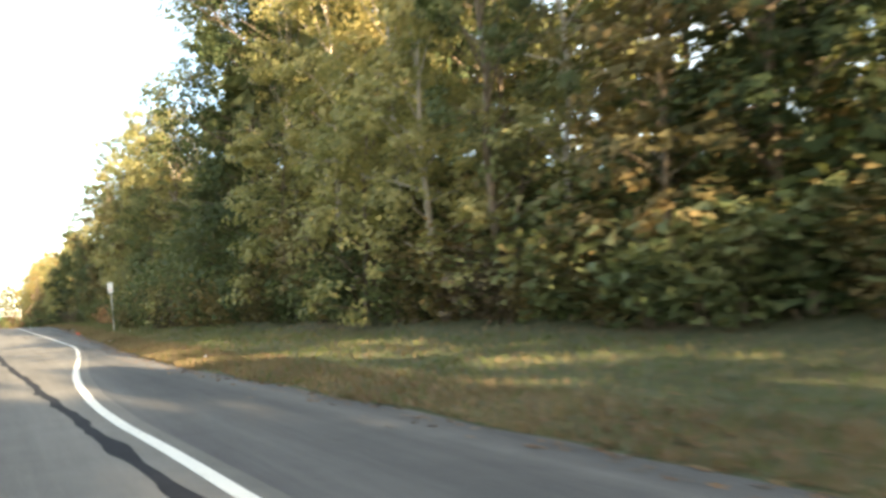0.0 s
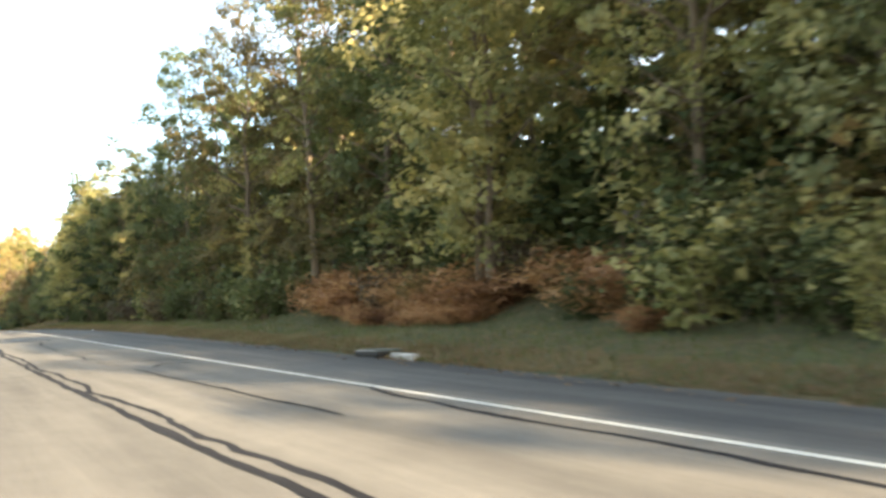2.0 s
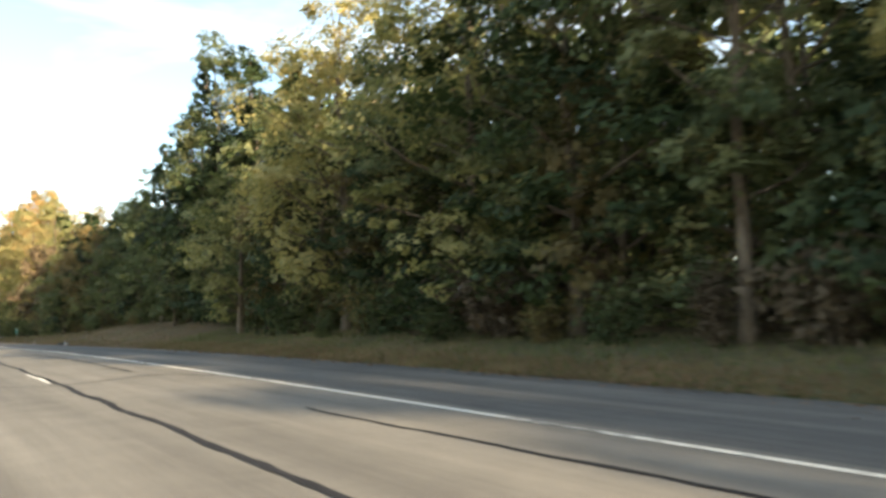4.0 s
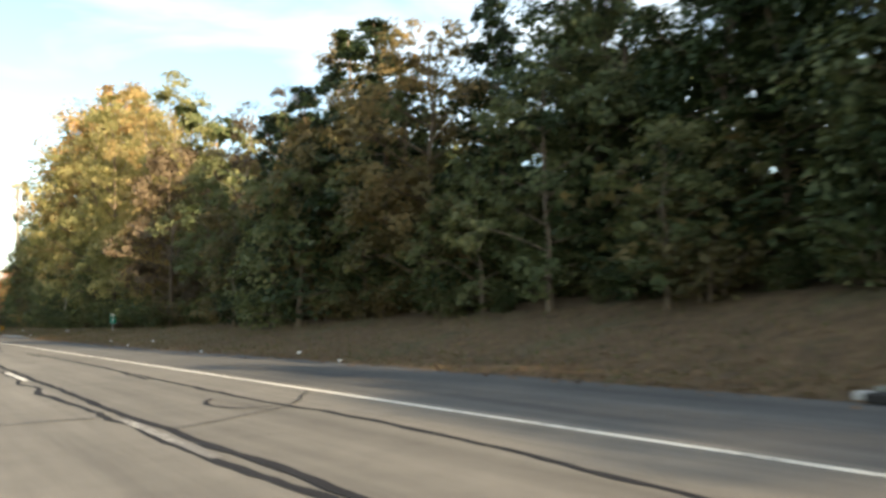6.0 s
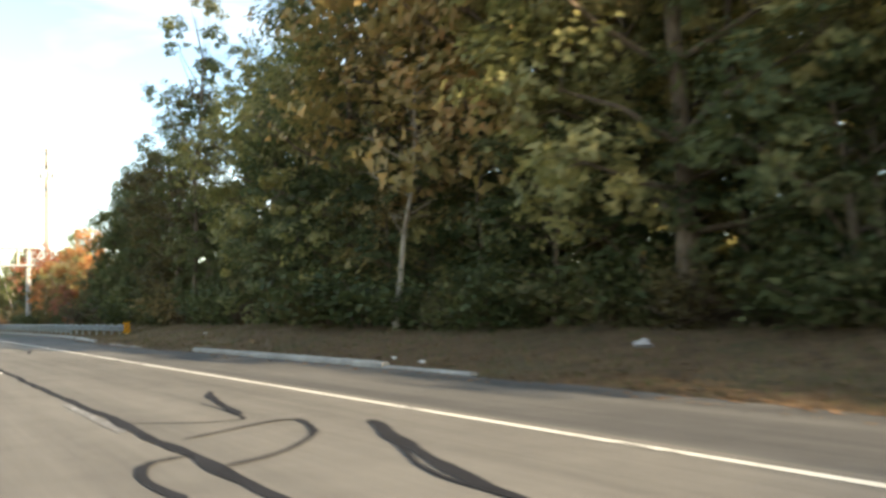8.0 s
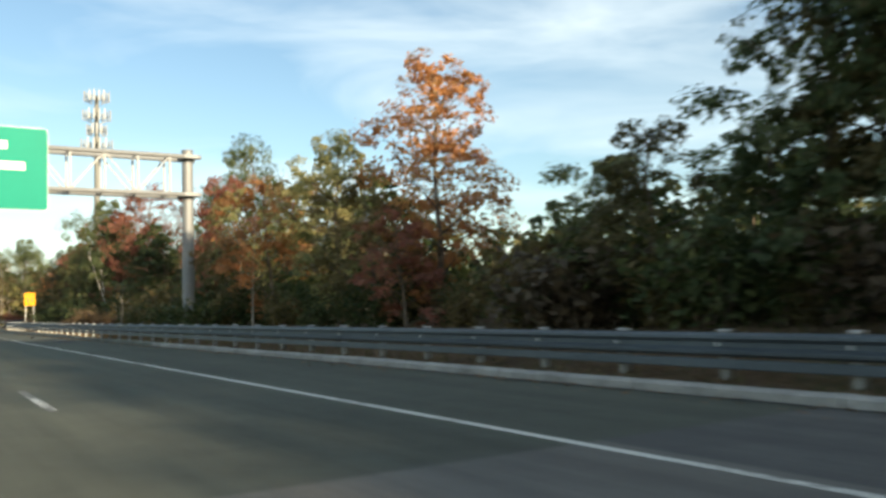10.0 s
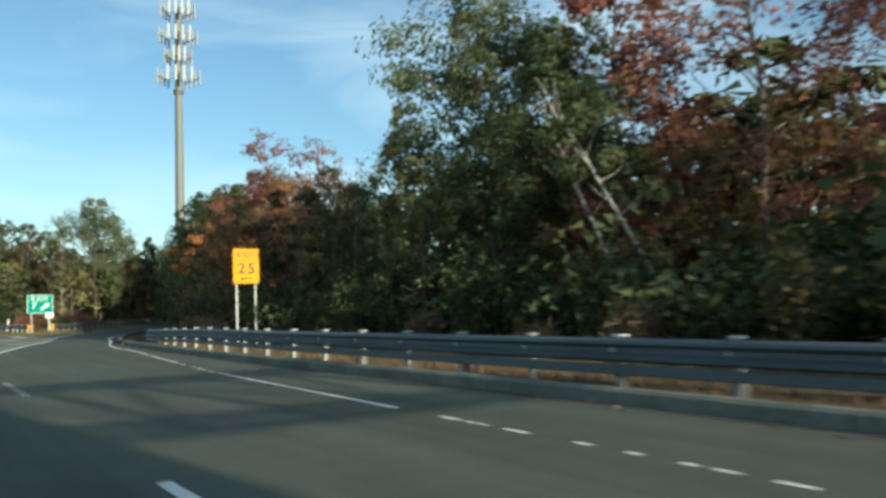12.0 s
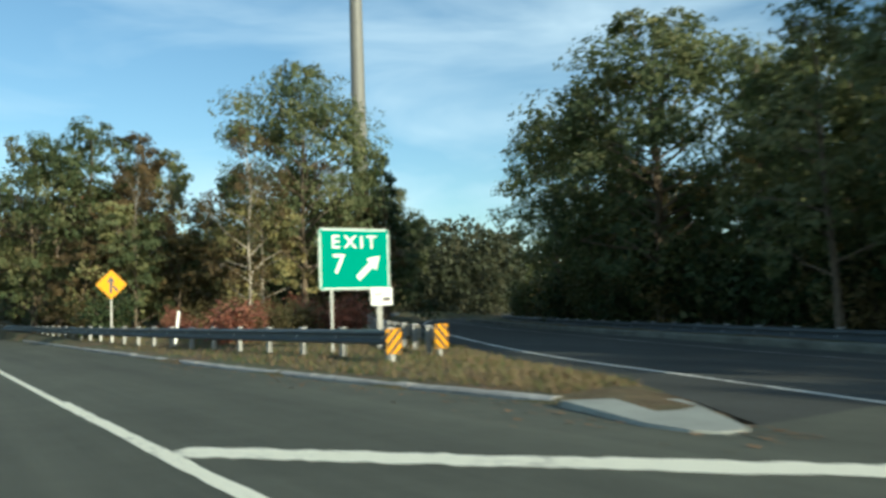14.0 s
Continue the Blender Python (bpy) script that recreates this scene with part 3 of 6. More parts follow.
# long cracks in the lane
for pts, w in (
    ([(4.8, 58), (4.8, 62.2), (4.92, 64), (4.87, 66.2), (5.07, 69.3), (5.3, 70.1)], 0.09), ([(3.7, 67.6), (3.6, 71.4), (3.45, 77)], 0.07), ([(4.04, 50.9), (3.95, 52.2), (3.69, 53.1), (4.24, 54.8), (4.34, 58.4), (4.3, 61.5)], 0.1),
    ([(3.43, 54.8), (3.43, 55.9), (4.23, 57.4)], 0.13), ([(3.92, 92.2), (3.5, 93.4), (3.66, 94.9), (3.64, 96.9), (2.08, 97.0), (0.4, 97.3)], 0.08), ([(3.68, 97), (4.7, 97.3), (5.25, 98), (4.4, 97.7), (4.34, 99.7), (3.8, 101.4)], 0.07),
    ([(4.3, 166), (4.32, 168.2), (4.44, 171), (4.26, 179)], 0.07), ([(3.9, 178), (3.94, 181), (4.15, 183.1), (4.25, 186.5), (4.12, 189.7), (4.3, 204.5)], 0.1), ([(4.0, 194.5), (4.05, 196), (4.24, 199), (4.25, 205), (4.29, 212)], 0.08),
    
    ([(3.3, 239.8), (3.61, 241.6), (4.1, 243.2), (4.5, 244.4)], 0.15), ([(2.22, 242.7), (2.94, 243.1), (3.63, 244), (3.87, 244.8), (3.7, 245.1), (2.4, 244.4)], 0.1), ([(1.7, 241.6), (1.64, 242.8), (1.9, 243.35), (2.3, 243.4)], 0.12), ([(3.59, 245.9), (3.83, 247.6), (4.2, 249.2)], 0.12),
    ([(4.0, 268.4), (4.1, 269.3), (4.2, 270.1), (4.42, 271.6), (4.27, 273.4)], 0.12), ([(3.05, 270.1), (3.71, 270.3), (3.95, 270)], 0.09), ([(3.6, 247.6), (3.4, 245.5), (2.3, 246.2)], 0.05),
    ([(0.3, 168.5), (1.6, 168.6), (2.3, 167.6), (3.0, 167.5)], 0.08), ([(2.4, 172.6), (2.3, 171.2), (2.6, 169.8)], 0.11), ([(2.4, 172.5), (3.2, 173)], 0.05), ([(4.6, 165.2), (5.2, 166.1)], 0.09), ([(2.3, 186.6), (4.1, 187.8), (5.2, 189.6)], 0.05), ([(3.7, 189.6), (3.4, 188.9), (3.6, 188), (4.1, 188)], 0.06),
    ([(0.6, 188.6), (2.0, 188.4)], 0.05), 
    ([(2.3, 273), (3.3, 274.6), (3.9, 276), (2.6, 275.4)], 0.05), ([(3.6, 279), (4.1, 277.6), (4.3, 276.8)], 0.06), ([(3.4, 120), (4.6, 119.4), (5.1, 118)], 0.06), ([(0.4, 136), (2.2, 135), (4.2, 136.4), (5.1, 135)], 0.07), ([(1.0, 152), (2.3, 151.5), (3.8, 153), (5.0, 152)], 0.07), ([(0.5, 108), (2.1, 107), (4, 108.6)], 0.06),
    ([(4.0, 110), (4.2, 118), (4.0, 128)], 0.07), ([(4.1, 138), (4.25, 147), (4.1, 156)], 0.07), ([(0.2, 77.4), (1.9, 76.8), (3.4, 77.2)], 0.04), ([(3.12, 84.8), (3.33, 83), (3.25, 81.9), (3.37, 81.3)], 0.09), ([(3.27, 80.3), (3.38, 79.85), (3.87, 79.75), (4.97, 79.57), (5.2, 78.6)], 0.06),
    ([(5.0, 78.1), (4.41, 78.1), (4.13, 77.9), (4.02, 77.6), (3.86, 77.3)], 0.13), ([(3.44, 93.2), (3.3, 87.3)], 0.06), ([(3.51, 85.3), (4.58, 85.05)], 0.05), ([(0.46, 82.2), (1.71, 81.8)], 0.05),
):
    crack(smooth_line(pts, 0.25), w, 0.05, 0.2, 1.2)
# the branching cracks past the dark bank
for pts, w in (
    ([(5.5, 213.82), (4.76, 213.65), (4.42, 213.48), (4.16, 213.07), (4.08, 212.75), (4.09, 211.59), (4.02, 209.2)], 0.09), ([(4.2, 237.7), (4.18, 235), (4.08, 232.8), (3.98, 231.2), (4.02, 229), (4.25, 226.4), (4.07, 221.7)], 0.09), ([(4.07, 221.7), (3.74, 220), (3.71, 218.1), (3.69, 217.2), (3.29, 217)], 0.13),
    ([(2.32, 218.1), (1.8, 217.4), (1.84, 216), (1.85, 215.1), (1.95, 214.64)], 0.1), ([(1.8, 214.43), (1.86, 213.9), (1.99, 213.6)], 0.13), ([(1.92, 213.3), (1.76, 212.9), (1.6, 212.5)], 0.12), ([(0.3, 218), (1.03, 217.84), (1.77, 217.55)], 0.06), ([(0.3, 214.8), (0.74, 214.68), (1.78, 214.34)], 0.07),
    ([(2.32, 218.1), (3.5, 218.6)], 0.05), ([(3.69, 217.2), (4.5, 216.8), (5.4, 216.7)], 0.04), ([(4.4, 244.2), (3.42, 241.3), (3.43, 238.8), (3.68, 237.56)], 0.07), ([(2.32, 237.42), (3.56, 237.6), (4.17, 237.6), (5.09, 237.3)], 0.06), ([(4.17, 237.6), (3.87, 237.3), (3.62, 236.5), (3.65, 235.45)], 0.08),
    ([(2.19, 235.2), (2.97, 235.1), (4.0, 234.75)], 0.05), ([(4.08, 230.8), (4.6, 230.6), (5.13, 230.3)], 0.07), ([(1.71, 236.7), (1.74, 235.95), (1.87, 235.2), (1.69, 234.1), (1.7, 232.9), (1.61, 232.5)], 0.1), ([(0.3, 232.7), (1.61, 232.6), (1.8, 232.1), (1.83, 231.1), (1.72, 230.1), (1.7, 228.5)], 0.17),
    ([(3.3, 260.4), (4.42, 260), (4.94, 259.87), (5.24, 260.2), (5.3, 260.76), (5.0, 261.35), (4.2, 261.9)], 0.06),
):
    crack(smooth_line(pts, 0.25), w, 0.05, 0.2, 1.2)

# ---- kerbs: cast stones end to end ----
HIGH_KERB = [(-0.03, -0.05), (-0.02, 0.16), (0.02, 0.195), (0.15, 0.2), (0.17, 0.18), (0.17, -0.05)]
KERB = [(-0.02, -0.05), (-0.02, 0.115), (0.02, 0.145), (0.15, 0.15), (0.17, 0.13), (0.17, -0.05)]


def kerb_stone(y0, y1, edge, drop=0.0, profile=KERB, side=1):
    prof = [(u * side, v - drop + 0.012 * noise.noise((y0, v, 3))) for u, v in profile]
    n = max(3, int((y1 - y0) / 0.22))
    ys = [y0 + (y1 - y0) * i / n for i in range(n + 1)]
    return sweep(prof, [(edge(y) + 0.022 * noise.noise((y * 2.1, 4, 8)), y) for y in ys], [grade(y) + 0.016 * noise.noise((y * 2.7, 1, 5)) for y in ys])


kerb = thing("kerb", Matrix(), "weathered pale concrete kerb along the road", "kerb", kind="structure")
stones = [(248.2 + 3.05 * i, 251.2 + 3.05 * i) for i in range(5)] + [(269.4, 270.9), (271.5, 272.1), (272.5, 273.4), (273.8, 274.9)]
y = 278.8
while y < 458:
    length = 3.0 if y < 392 else 1.6
    if 389.5 < y < 390:
        y = 391.6
    stones.append((y, y + length - 0.024))
    y += length
for y0, y1 in stones:
    sunk = 0.112 if 268 < y0 < 276 else 0.09 if y0 < 249 else 0.015 + 0.012 * noise.noise((y0, 1, 1))
    part("kerb_stone", kerb_stone(y0, y1, lambda v: interp(PAVED, v) - 0.02, sunk, KERB if y0 < 340 else HIGH_KERB), M_KERB if y0 < 326 else M_KERB_DARK, kerb)
for y0, x in ((75.3, 8.25), (181.5, 9.05)):
    for dy in (-1.15, 0.55):
        part("kerb_stone", kerb_stone(y0 + dy, y0 + dy + 0.95, lambda v: x, 0.03), M_KERB, kerb)
island_kerb = thing("kerb_island", Matrix(), "pale concrete kerb round the grassy exit island", "kerb", kind="structure")
y = 416.6
while y < 520:
    part("kerb_stone", kerb_stone(y + 0.012, y + 2.98, lambda v: interp(ISLAND_L, v) + 0.02, 0.065 + 0.01 * noise.noise((y, 1, 1))), M_KERB, island_kerb)
    y += 3.0
nose = [(6.42, 416.3), (6.2, 415.4), (5.98, 414.55), (6.0, 414.0), (6.14, 413.76), (6.34, 413.7), (6.52, 413.82), (6.95, 414.5), (7.35, 415.15), (7.5, 415.5), (7.0, 416.0)]
bm = bmesh.new()
f = bm.faces.new([bm.verts.new((x, y, 0.022 + 0.022 * (y - 413.7))) for x, y in nose])
low = bmesh.ops.extrude_face_region(bm, geom=[f])
for g in low["geom"]:
    if isinstance(g, bmesh.types.BMVert):
        g.co = Vector((6.6 + (g.co.x - 6.6) * 1.04, 414.9 + (g.co.y - 414.9) * 1.03, -0.03))
bmesh.ops.recalc_face_normals(bm, faces=bm.faces)
tagged(part("island_nose", bm, M_NOSE), "pale concrete nose at the tip of the exit island", "concrete nose", kind="structure")

# dark strip at the kerb's foot: gutter dirt and the kerb's shadow, painted
gutter = smooth_line([(interp(PAVED, v) - 0.13, v) for v in range(279, 420, 3)], 0.5)
for a, b in ((279, 330), (329.5, 391), (391.5, 419)):
    pts = [p for p in gutter if a <= p[1] < b]
    marking("trim_gutter_grime", ribbon(pts, [0.13 + 0.12 * abs(noise.noise((p[1] * 0.7, 2, 0))) for p in pts], 0.005, 0.3, 5), M_GRIME_SHADE, "dark grime and painted kerb shadow along the foot of the kerb")
# ---- drains and litter ----
for y0, x in ((76.0, 8.12), (182.2, 8.9), (286.8, 8.6), (390.7, 8.12)):
    d = thing("drain_inlet", pose(x, y0, grade(y0)), "drain mouth under the broken kerb, its inner shade a dark block", "drain", "drains")
    # a solid near-black block paints the shade inside the mouth
    part("drain_mouth", box(0.3, 1.15, 0.11, (0.12, 0, 0.065), 0.02), M_HOLE_SHADE, d)
    part("drain_lid", box(0.26, 1.25, 0.05, (0.4, 0, 0.14), 0.012), M_KERB_DARK, d, "broken concrete lid")


def scrap(name, mat, size, at, label, cat, seed):
    r = random.Random(seed)
    bm = bmesh.new()
    bmesh.ops.create_icosphere(bm, subdivisions=2, radius=size)
    for v in bm.verts:
        v.co *= 0.65 + 0.6 * r.random()
        v.co.z *= 0.55
    bmesh.ops.translate(bm, vec=(0, 0, size * 0.3), verts=bm.verts)
    ob = tagged(part(name, bm, mat), label, cat)
    ob.location = (at[0], at[1], max(grade(at[1]), ground_height(at[0], at[1])))
    return ob


scrap("litter", M_BLACK, 0.11, (6.47, 347.2), "torn scrap of black rubber on the shoulder", "litter", 60)
scrap("litter", M_BLACK, 0.07, (6.62, 347.4), "torn scrap of black rubber on the shoulder", "litter", 61)
tagged(part("road_patch", ribbon([(6.75, 336.5 + 0.3 * i) for i in range(25)], [1.25 + 0.1 * noise.noise((i * 0.4, 5, 1)) for i in range(25)], 0.004, 0.03, 3), M_RAMP), "darker asphalt repair patch in the shoulder", "road patch", kind="structure")
scrap("debris", M_WOODPOST, 0.16, (8.05, 389.95), "torn rust-brown debris beside the broken drain", "litter", 62)
scrap("litter", M_LITTER, 0.13, (7.55, 61.3), "crumpled orange-red plastic litter by the shoulder", "litter", 1)
for i, (x, y) in enumerate(((6.9, 38.8), (6.9, 41.5), (8.9, 116.5), (9.4, 215.6), (8.5, 216.2), (9.0, 222), (8.9, 196), (9.3, 199.4), (6.9, 20.5), (9.0, 48), (10.6, 270), (8.6, 206), (8.9, 250.5), (9.1, 252))):
    scrap("litter", M_PAPER, 0.07, (x, y), "small scrap of white litter on the verge", "litter", i + 3)
scrap("boulder", M_ROCK, 0.16, (10.9, 246.5), "small pale boulder on the brown verge", "stone", 40)

# ---- guardrails ----
def w_beam(z):
    face = [(-0.005, 0.0), (-0.075, 0.035), (-0.08, 0.075), (-0.012, 0.125), (-0.012, 0.185), (-0.08, 0.235), (-0.075, 0.275), (-0.005, 0.31)]
    return [(u, v + z) for u, v in face] + [(u + 0.014, v + z) for u, v in reversed(face)]


rub = [(-0.06, 0.0), (-0.075, 0.015), (-0.075, 0.16), (-0.06, 0.175), (0.0, 0.165), (0.0, 0.15), (-0.05, 0.155), (-0.05, 0.02), (0.0, 0.02), (0.0, 0.008)]
post_mesh, block_mesh, cap_mesh, bolt_mesh = (bpy.data.meshes.new(s) for s in ("post", "block", "post_cap", "rail_bolt"))
for me, parts_ in ((post_mesh, (box(0.09, 0.012, 1.0, (0.14, 0, 0.24)), box(0.012, 0.13, 1.0, (0.095, 0, 0.24)), box(0.012, 0.13, 1.0, (0.185, 0, 0.24)))), (block_mesh, (box(0.085, 0.15, 0.3, (0.045, 0, 0.0), 0.012),)),
                   (cap_mesh, (box(0.14, 0.16, 0.025, (0.14, 0, 0), 0.008),)), (bolt_mesh, (box(0.02, 0.05, 0.05, (-0.02, 0, 0), 0.008),))):
    joined = bmesh.new()
    for bm in parts_:
        tmp = bpy.data.meshes.new("tmp")
        bm.to_mesh(tmp)
        bm.free()
        joined.from_mesh(tmp)
        bpy.data.meshes.remove(tmp)
    joined.to_mesh(me)
    joined.free()
for me, mt in ((post_mesh, M_POST), (block_mesh, M_WOODPOST), (cap_mesh, M_CAP), (bolt_mesh, M_CAP)):
    me.materials.append(mt)


def guardrail(label, line, base, beam_z, rub_from=None, side=1, first=0.35):
    """A W-beam on posts along a line; side 1: its traffic is on the line's left."""
    g = thing("guardrail", Matrix(), label, "guardrail", "guardrails")
    pts = smooth_line(line, 0.9)
    zs = [base(x, y) for x, y in pts]
    prof = w_beam(beam_z)
    if side < 0:
        prof = [(-u, v) for u, v in reversed(prof)]
    part("beam", sweep(prof, pts, zs), M_GALV, g, "galvanised W-shaped steel beam")
    if rub_from is not None:
        low_pts = [p for p in pts if p[1] >= rub_from]
        pr = [(u * side, v * 0.74 + beam_z - 0.155) for u, v in rub]
        part("rub_rail", sweep(pr, low_pts, [base(x, y) for x, y in low_pts]), M_GALV, g, "lower steel rub rail")
    acc, nxt = 0.0, first
    for (x0, y0), (x1, y1) in zip(pts, pts[1:]):
        d = math.hypot(x1 - x0, y1 - y0)
        while acc + d >= nxt:
            t = (nxt - acc) / d
            x, y = x0 + (x1 - x0) * t, y0 + (y1 - y0) * t
            m = Matrix.Translation((x, y, base(x, y))) @ Matrix.Rotation(math.atan2(-(x1 - x0), y1 - y0) + (math.pi if side < 0 else 0), 4, "Z")
            post = new("post", post_mesh)
            post.parent, post.matrix_basis = g, m @ Matrix.Translation((0, 0, beam_z - 0.42))
            for nm, me, dz in (("block", block_mesh, 0.575), ("post_cap", cap_mesh, 0.755)):
                ob = new(nm, me)
                ob.parent, ob.matrix_basis = post, Matrix.Translation((0, 0, dz))
            ob = new("rail_bolt", bolt_mesh)
            ob.parent, ob.matrix_basis = g, m @ Matrix.Translation((0, 0, beam_z + 0.155))
            nxt += 1.83
        acc += d
    return g


rail_line = [(9.7, 280.0), (9.62, 286), (9.45, 293), (9.2, 310), (8.45, 336), (8.1, 356), (8.0, 372), (8.3, 381), (8.95, 389), (9.7, 393), (11.2, 398.5), (13.3, 405.5), (15.0, 411), (17.2, 416), (19.0, 421), (24, 433), (29, 444), (37, 459), (44, 466), (56, 474)]
guardrail("long galvanised guardrail with a lower rub rail beside the kerb", rail_line, lambda x, y: 0.12 if y < 380 else max(-0.3, 0.12 - (y - 380) * 0.016), 0.318, 293, 1, 1.74)
left_rail = [(8.15, 423.4), (7.75, 428), (7.3, 434), (6.8, 442), (6.4, 452), (6.2, 466), (6.1, 490), (6.1, 560)]
guardrail("galvanised guardrail along the island beside the through lanes", left_rail, lambda x, y: 0.12, 0.34)
right_rail = [(9.75, 424.3), (12.0, 430), (15.6, 438), (20.4, 448), (27, 460), (35, 471)]
guardrail("galvanised guardrail along the island beside the ramp", right_rail, lambda x, y: 0.1, 0.34, None, -1)


def cut(q, top):
    """A polygon clipped to heights between -top and top."""
    for sign in (1, -1):
        r = []
        for (x0, z0), (x1, z1) in zip(q, q[1:] + q[:1]):
            a, b = sign * z0 - top, sign * z1 - top
            if a <= 0:
                r.append((x0, z0))
            if a * b < 0:
                f = a / (a - b)
                r.append((x0 + (x1 - x0) * f, z0 + (z1 - z0) * f))
        q = r
        if not q:
            break
    return q


def hazard_panel(at, tall, lean):
    """A striped end plate; lean 1: stripes fall to the left."""
    p = thing("hazard_marker", Matrix.Translation(at), "amber and black striped marker on the guardrail end", "road sign", "hazard markers")
    w, h = 0.6 * tall if tall > 0.5 else 0.32, tall
    plate = part("plate", slab(w, h, 0.02, 0.02), M_YELLOW, p)
    inset, slope = 0.008, 1.15 * lean
    for k in range(-3, 5):
        band = []
        for u in (-w / 2 + inset, w / 2 - inset):
            band.append((u, u * slope + (k * 0.205 + 0.02), u * slope + (k * 0.205 + 0.125)))
        q = cut([(band[0][0], band[0][1]), (band[1][0], band[1][1]), (band[1][0], band[1][2]), (band[0][0], band[0][2])], h / 2 - inset)
        if len(q) > 2:
            part("stripe", plate_shape(q, -0.004, 0.003), M_BLACK, plate)
    part("bracket", box(0.05, 0.08, h * 0.8, (0, 0.055, 0)), M_ALU, p)
    part("stub", box(0.08, 0.06, at[2] - 0.0, (0, 0.09, -at[2] / 2 - 0.03)), M_POST, p)
    return p


hazard_panel((9.72, 279.7, 0.63), 0.52, 1)
hazard_panel((8.04, 423.15, 0.55), 0.48, 1)
hazard_panel((9.72, 424.1, 0.56), 0.52, -1)

# ---- road signs ----
def sign_post(parent, x, h, sunk, y=0.045):
    j = bmesh.new()
    for bm in (box(0.06, 0.008, h + sunk, (x, y, (h - sunk) / 2)), box(0.008, 0.035, h + sunk, (x - 0.028, y + 0.015, (h - sunk) / 2)), box(0.008, 0.035, h + sunk, (x + 0.028, y + 0.015, (h - sunk) / 2))):
        tmp = bpy.data.meshes.new("tmp")
        bm.to_mesh(tmp)
        bm.free()
        j.from_mesh(tmp)
        bpy.data.meshes.remove(tmp)
    part("post", j, M_POST, parent, "galvanised steel post")


def bar(parent, w, h, x, z, mat, y=-0.004, name="bar"):
    part(name, box(w, 0.004, h, (x, y, z)), mat, parent)


# white notice beside the first verge
s = thing("roadside_notice", pose(8.88, 53.85, ground_height(8.88, 53.85), 0, -5.2, -48), "white roadside notice with faded lines on a leaning post", "road sign")
pn = part("panel", slab(0.38, 0.6, 0.006, 0.03, (0, 0, 2.62)), M_WHITE, s)
for w, h, x, z, mt in ((0.18, 0.035, 0, 2.82, M_GREY), (0.3, 0.02, 0, 2.73, M_GREY), (0.1, 0.05, 0, 2.65, M_GREY), (0.27, 0.02, 0, 2.56, M_GREY), (0.25, 0.045, 0.01, 2.45, M_RED)):
    bar(pn, w, h, x, z, mt)
sign_post(s, 0, 2.92, 0.4)

# mile marker
s = thing("mile_marker", pose(11.34, 232.9, ground_height(11.34, 232.9), 0, 0, 3), "green mile marker with a white 7 on a post", "road sign")
zc = 1.28 - ground_height(11.34, 232.9)
pn = part("panel", slab(0.34, 0.66, 0.006, 0.03, (0, 0, zc)), M_GREEN, s)
part("border", slab(0.345, 0.665, 0.003, 0.03, (0, 0.0065, zc)), M_WHITE, pn)
bar(pn, 0.24, 0.11, 0, zc + 0.2, M_WHITE)
bar(pn, 0.3, 0.012, 0, zc + 0.315, M_WHITE)
bar(pn, 0.3, 0.012, 0, zc - 0.315, M_WHITE)
bar(pn, 0.3, 0.012, 0, zc + 0.09, M_WHITE)
lettering("7", 0.42, (0, -0.003, zc - 0.12), M_WHITE, pn, "numeral", 0.9, 0.006)
sign_post(s, 0, zc + 0.3, 0.4)

# amber exit speed sign
zs = 0.1
s = thing("exit_speed_sign", pose(10.1, 380.35, zs), "amber advisory sign reading exit 25 on two posts", "road sign")
zc = 2.8 - zs
pn = part("panel", slab(0.93, 1.2, 0.006, 0.05, (0, 0, zc)), M_YELLOW, s)
for w, h, x, z in ((0.86, 0.014, 0, 0.575), (0.86, 0.014, 0, -0.575), (0.014, 1.14, 0.44, 0), (0.014, 1.14, -0.44, 0), (0.86, 0.02, 0, 0.2)):
    bar(pn, w, h, x, zc + z, M_BLACK, name="border")
lettering("EXIT", 0.23, (0, -0.003, zc + 0.38), M_BLACK, pn, "letter", 1.0, 0.008)
lettering("25", 0.5, (0, -0.003, zc - 0.1), M_BLACK, pn, "numeral", 1.05, 0.012)
lettering("MPH", 0.17, (0, -0.003, zc - 0.44), M_BLACK, pn, "letter", 1.0, 0.004)
sign_post(s, -0.33, zc + 0.5, 0.4)
sign_post(s, 0.33, zc + 0.5, 0.4)

# green exit sign on the island
zs = 0.2
s = thing("exit_sign", pose(9.22, 427.13, zs), "green exit 7 sign with a white slanting arrow", "road sign")
zc = 2.4 - zs
pn = part("panel", slab(1.87, 1.46, 0.008, 0.07, (0, 0, zc)), M_GREEN, s)
part("border", slab(1.9, 1.49, 0.003, 0.08, (0, 0.009, zc)), M_WHITE, pn)
for w, h, x, z in ((1.72, 0.025, 0, 0.7), (1.72, 0.025, 0, -0.7), (0.025, 1.3, 0.905, 0), (0.025, 1.3, -0.905, 0)):
    bar(pn, w, h, x, zc + z, M_WHITE, name="border")
lettering("EXIT", 0.45, (0, -0.003, zc + 0.4), M_WHITE, pn, "letter", 1.1, 0.004)
lettering("7", 0.66, (-0.42, -0.003, zc - 0.14), M_WHITE, pn, "numeral", 1.0, 0.008)
arrow = [(-0.40, -0.075), (0.1, -0.075), (0.1, -0.2), (0.42, 0.0), (0.1, 0.2), (0.1, 0.075), (-0.40, 0.075)]
ca, sa = math.cos(radians(42)), math.sin(radians(42))
part("arrow", plate_shape([(0.36 + u * ca - v * sa, zc - 0.2 + u * sa + v * ca) for u, v in arrow], -0.005, 0.004), M_WHITE, pn)
sign_post(s, -0.62, zc + 0.6, 0.4)
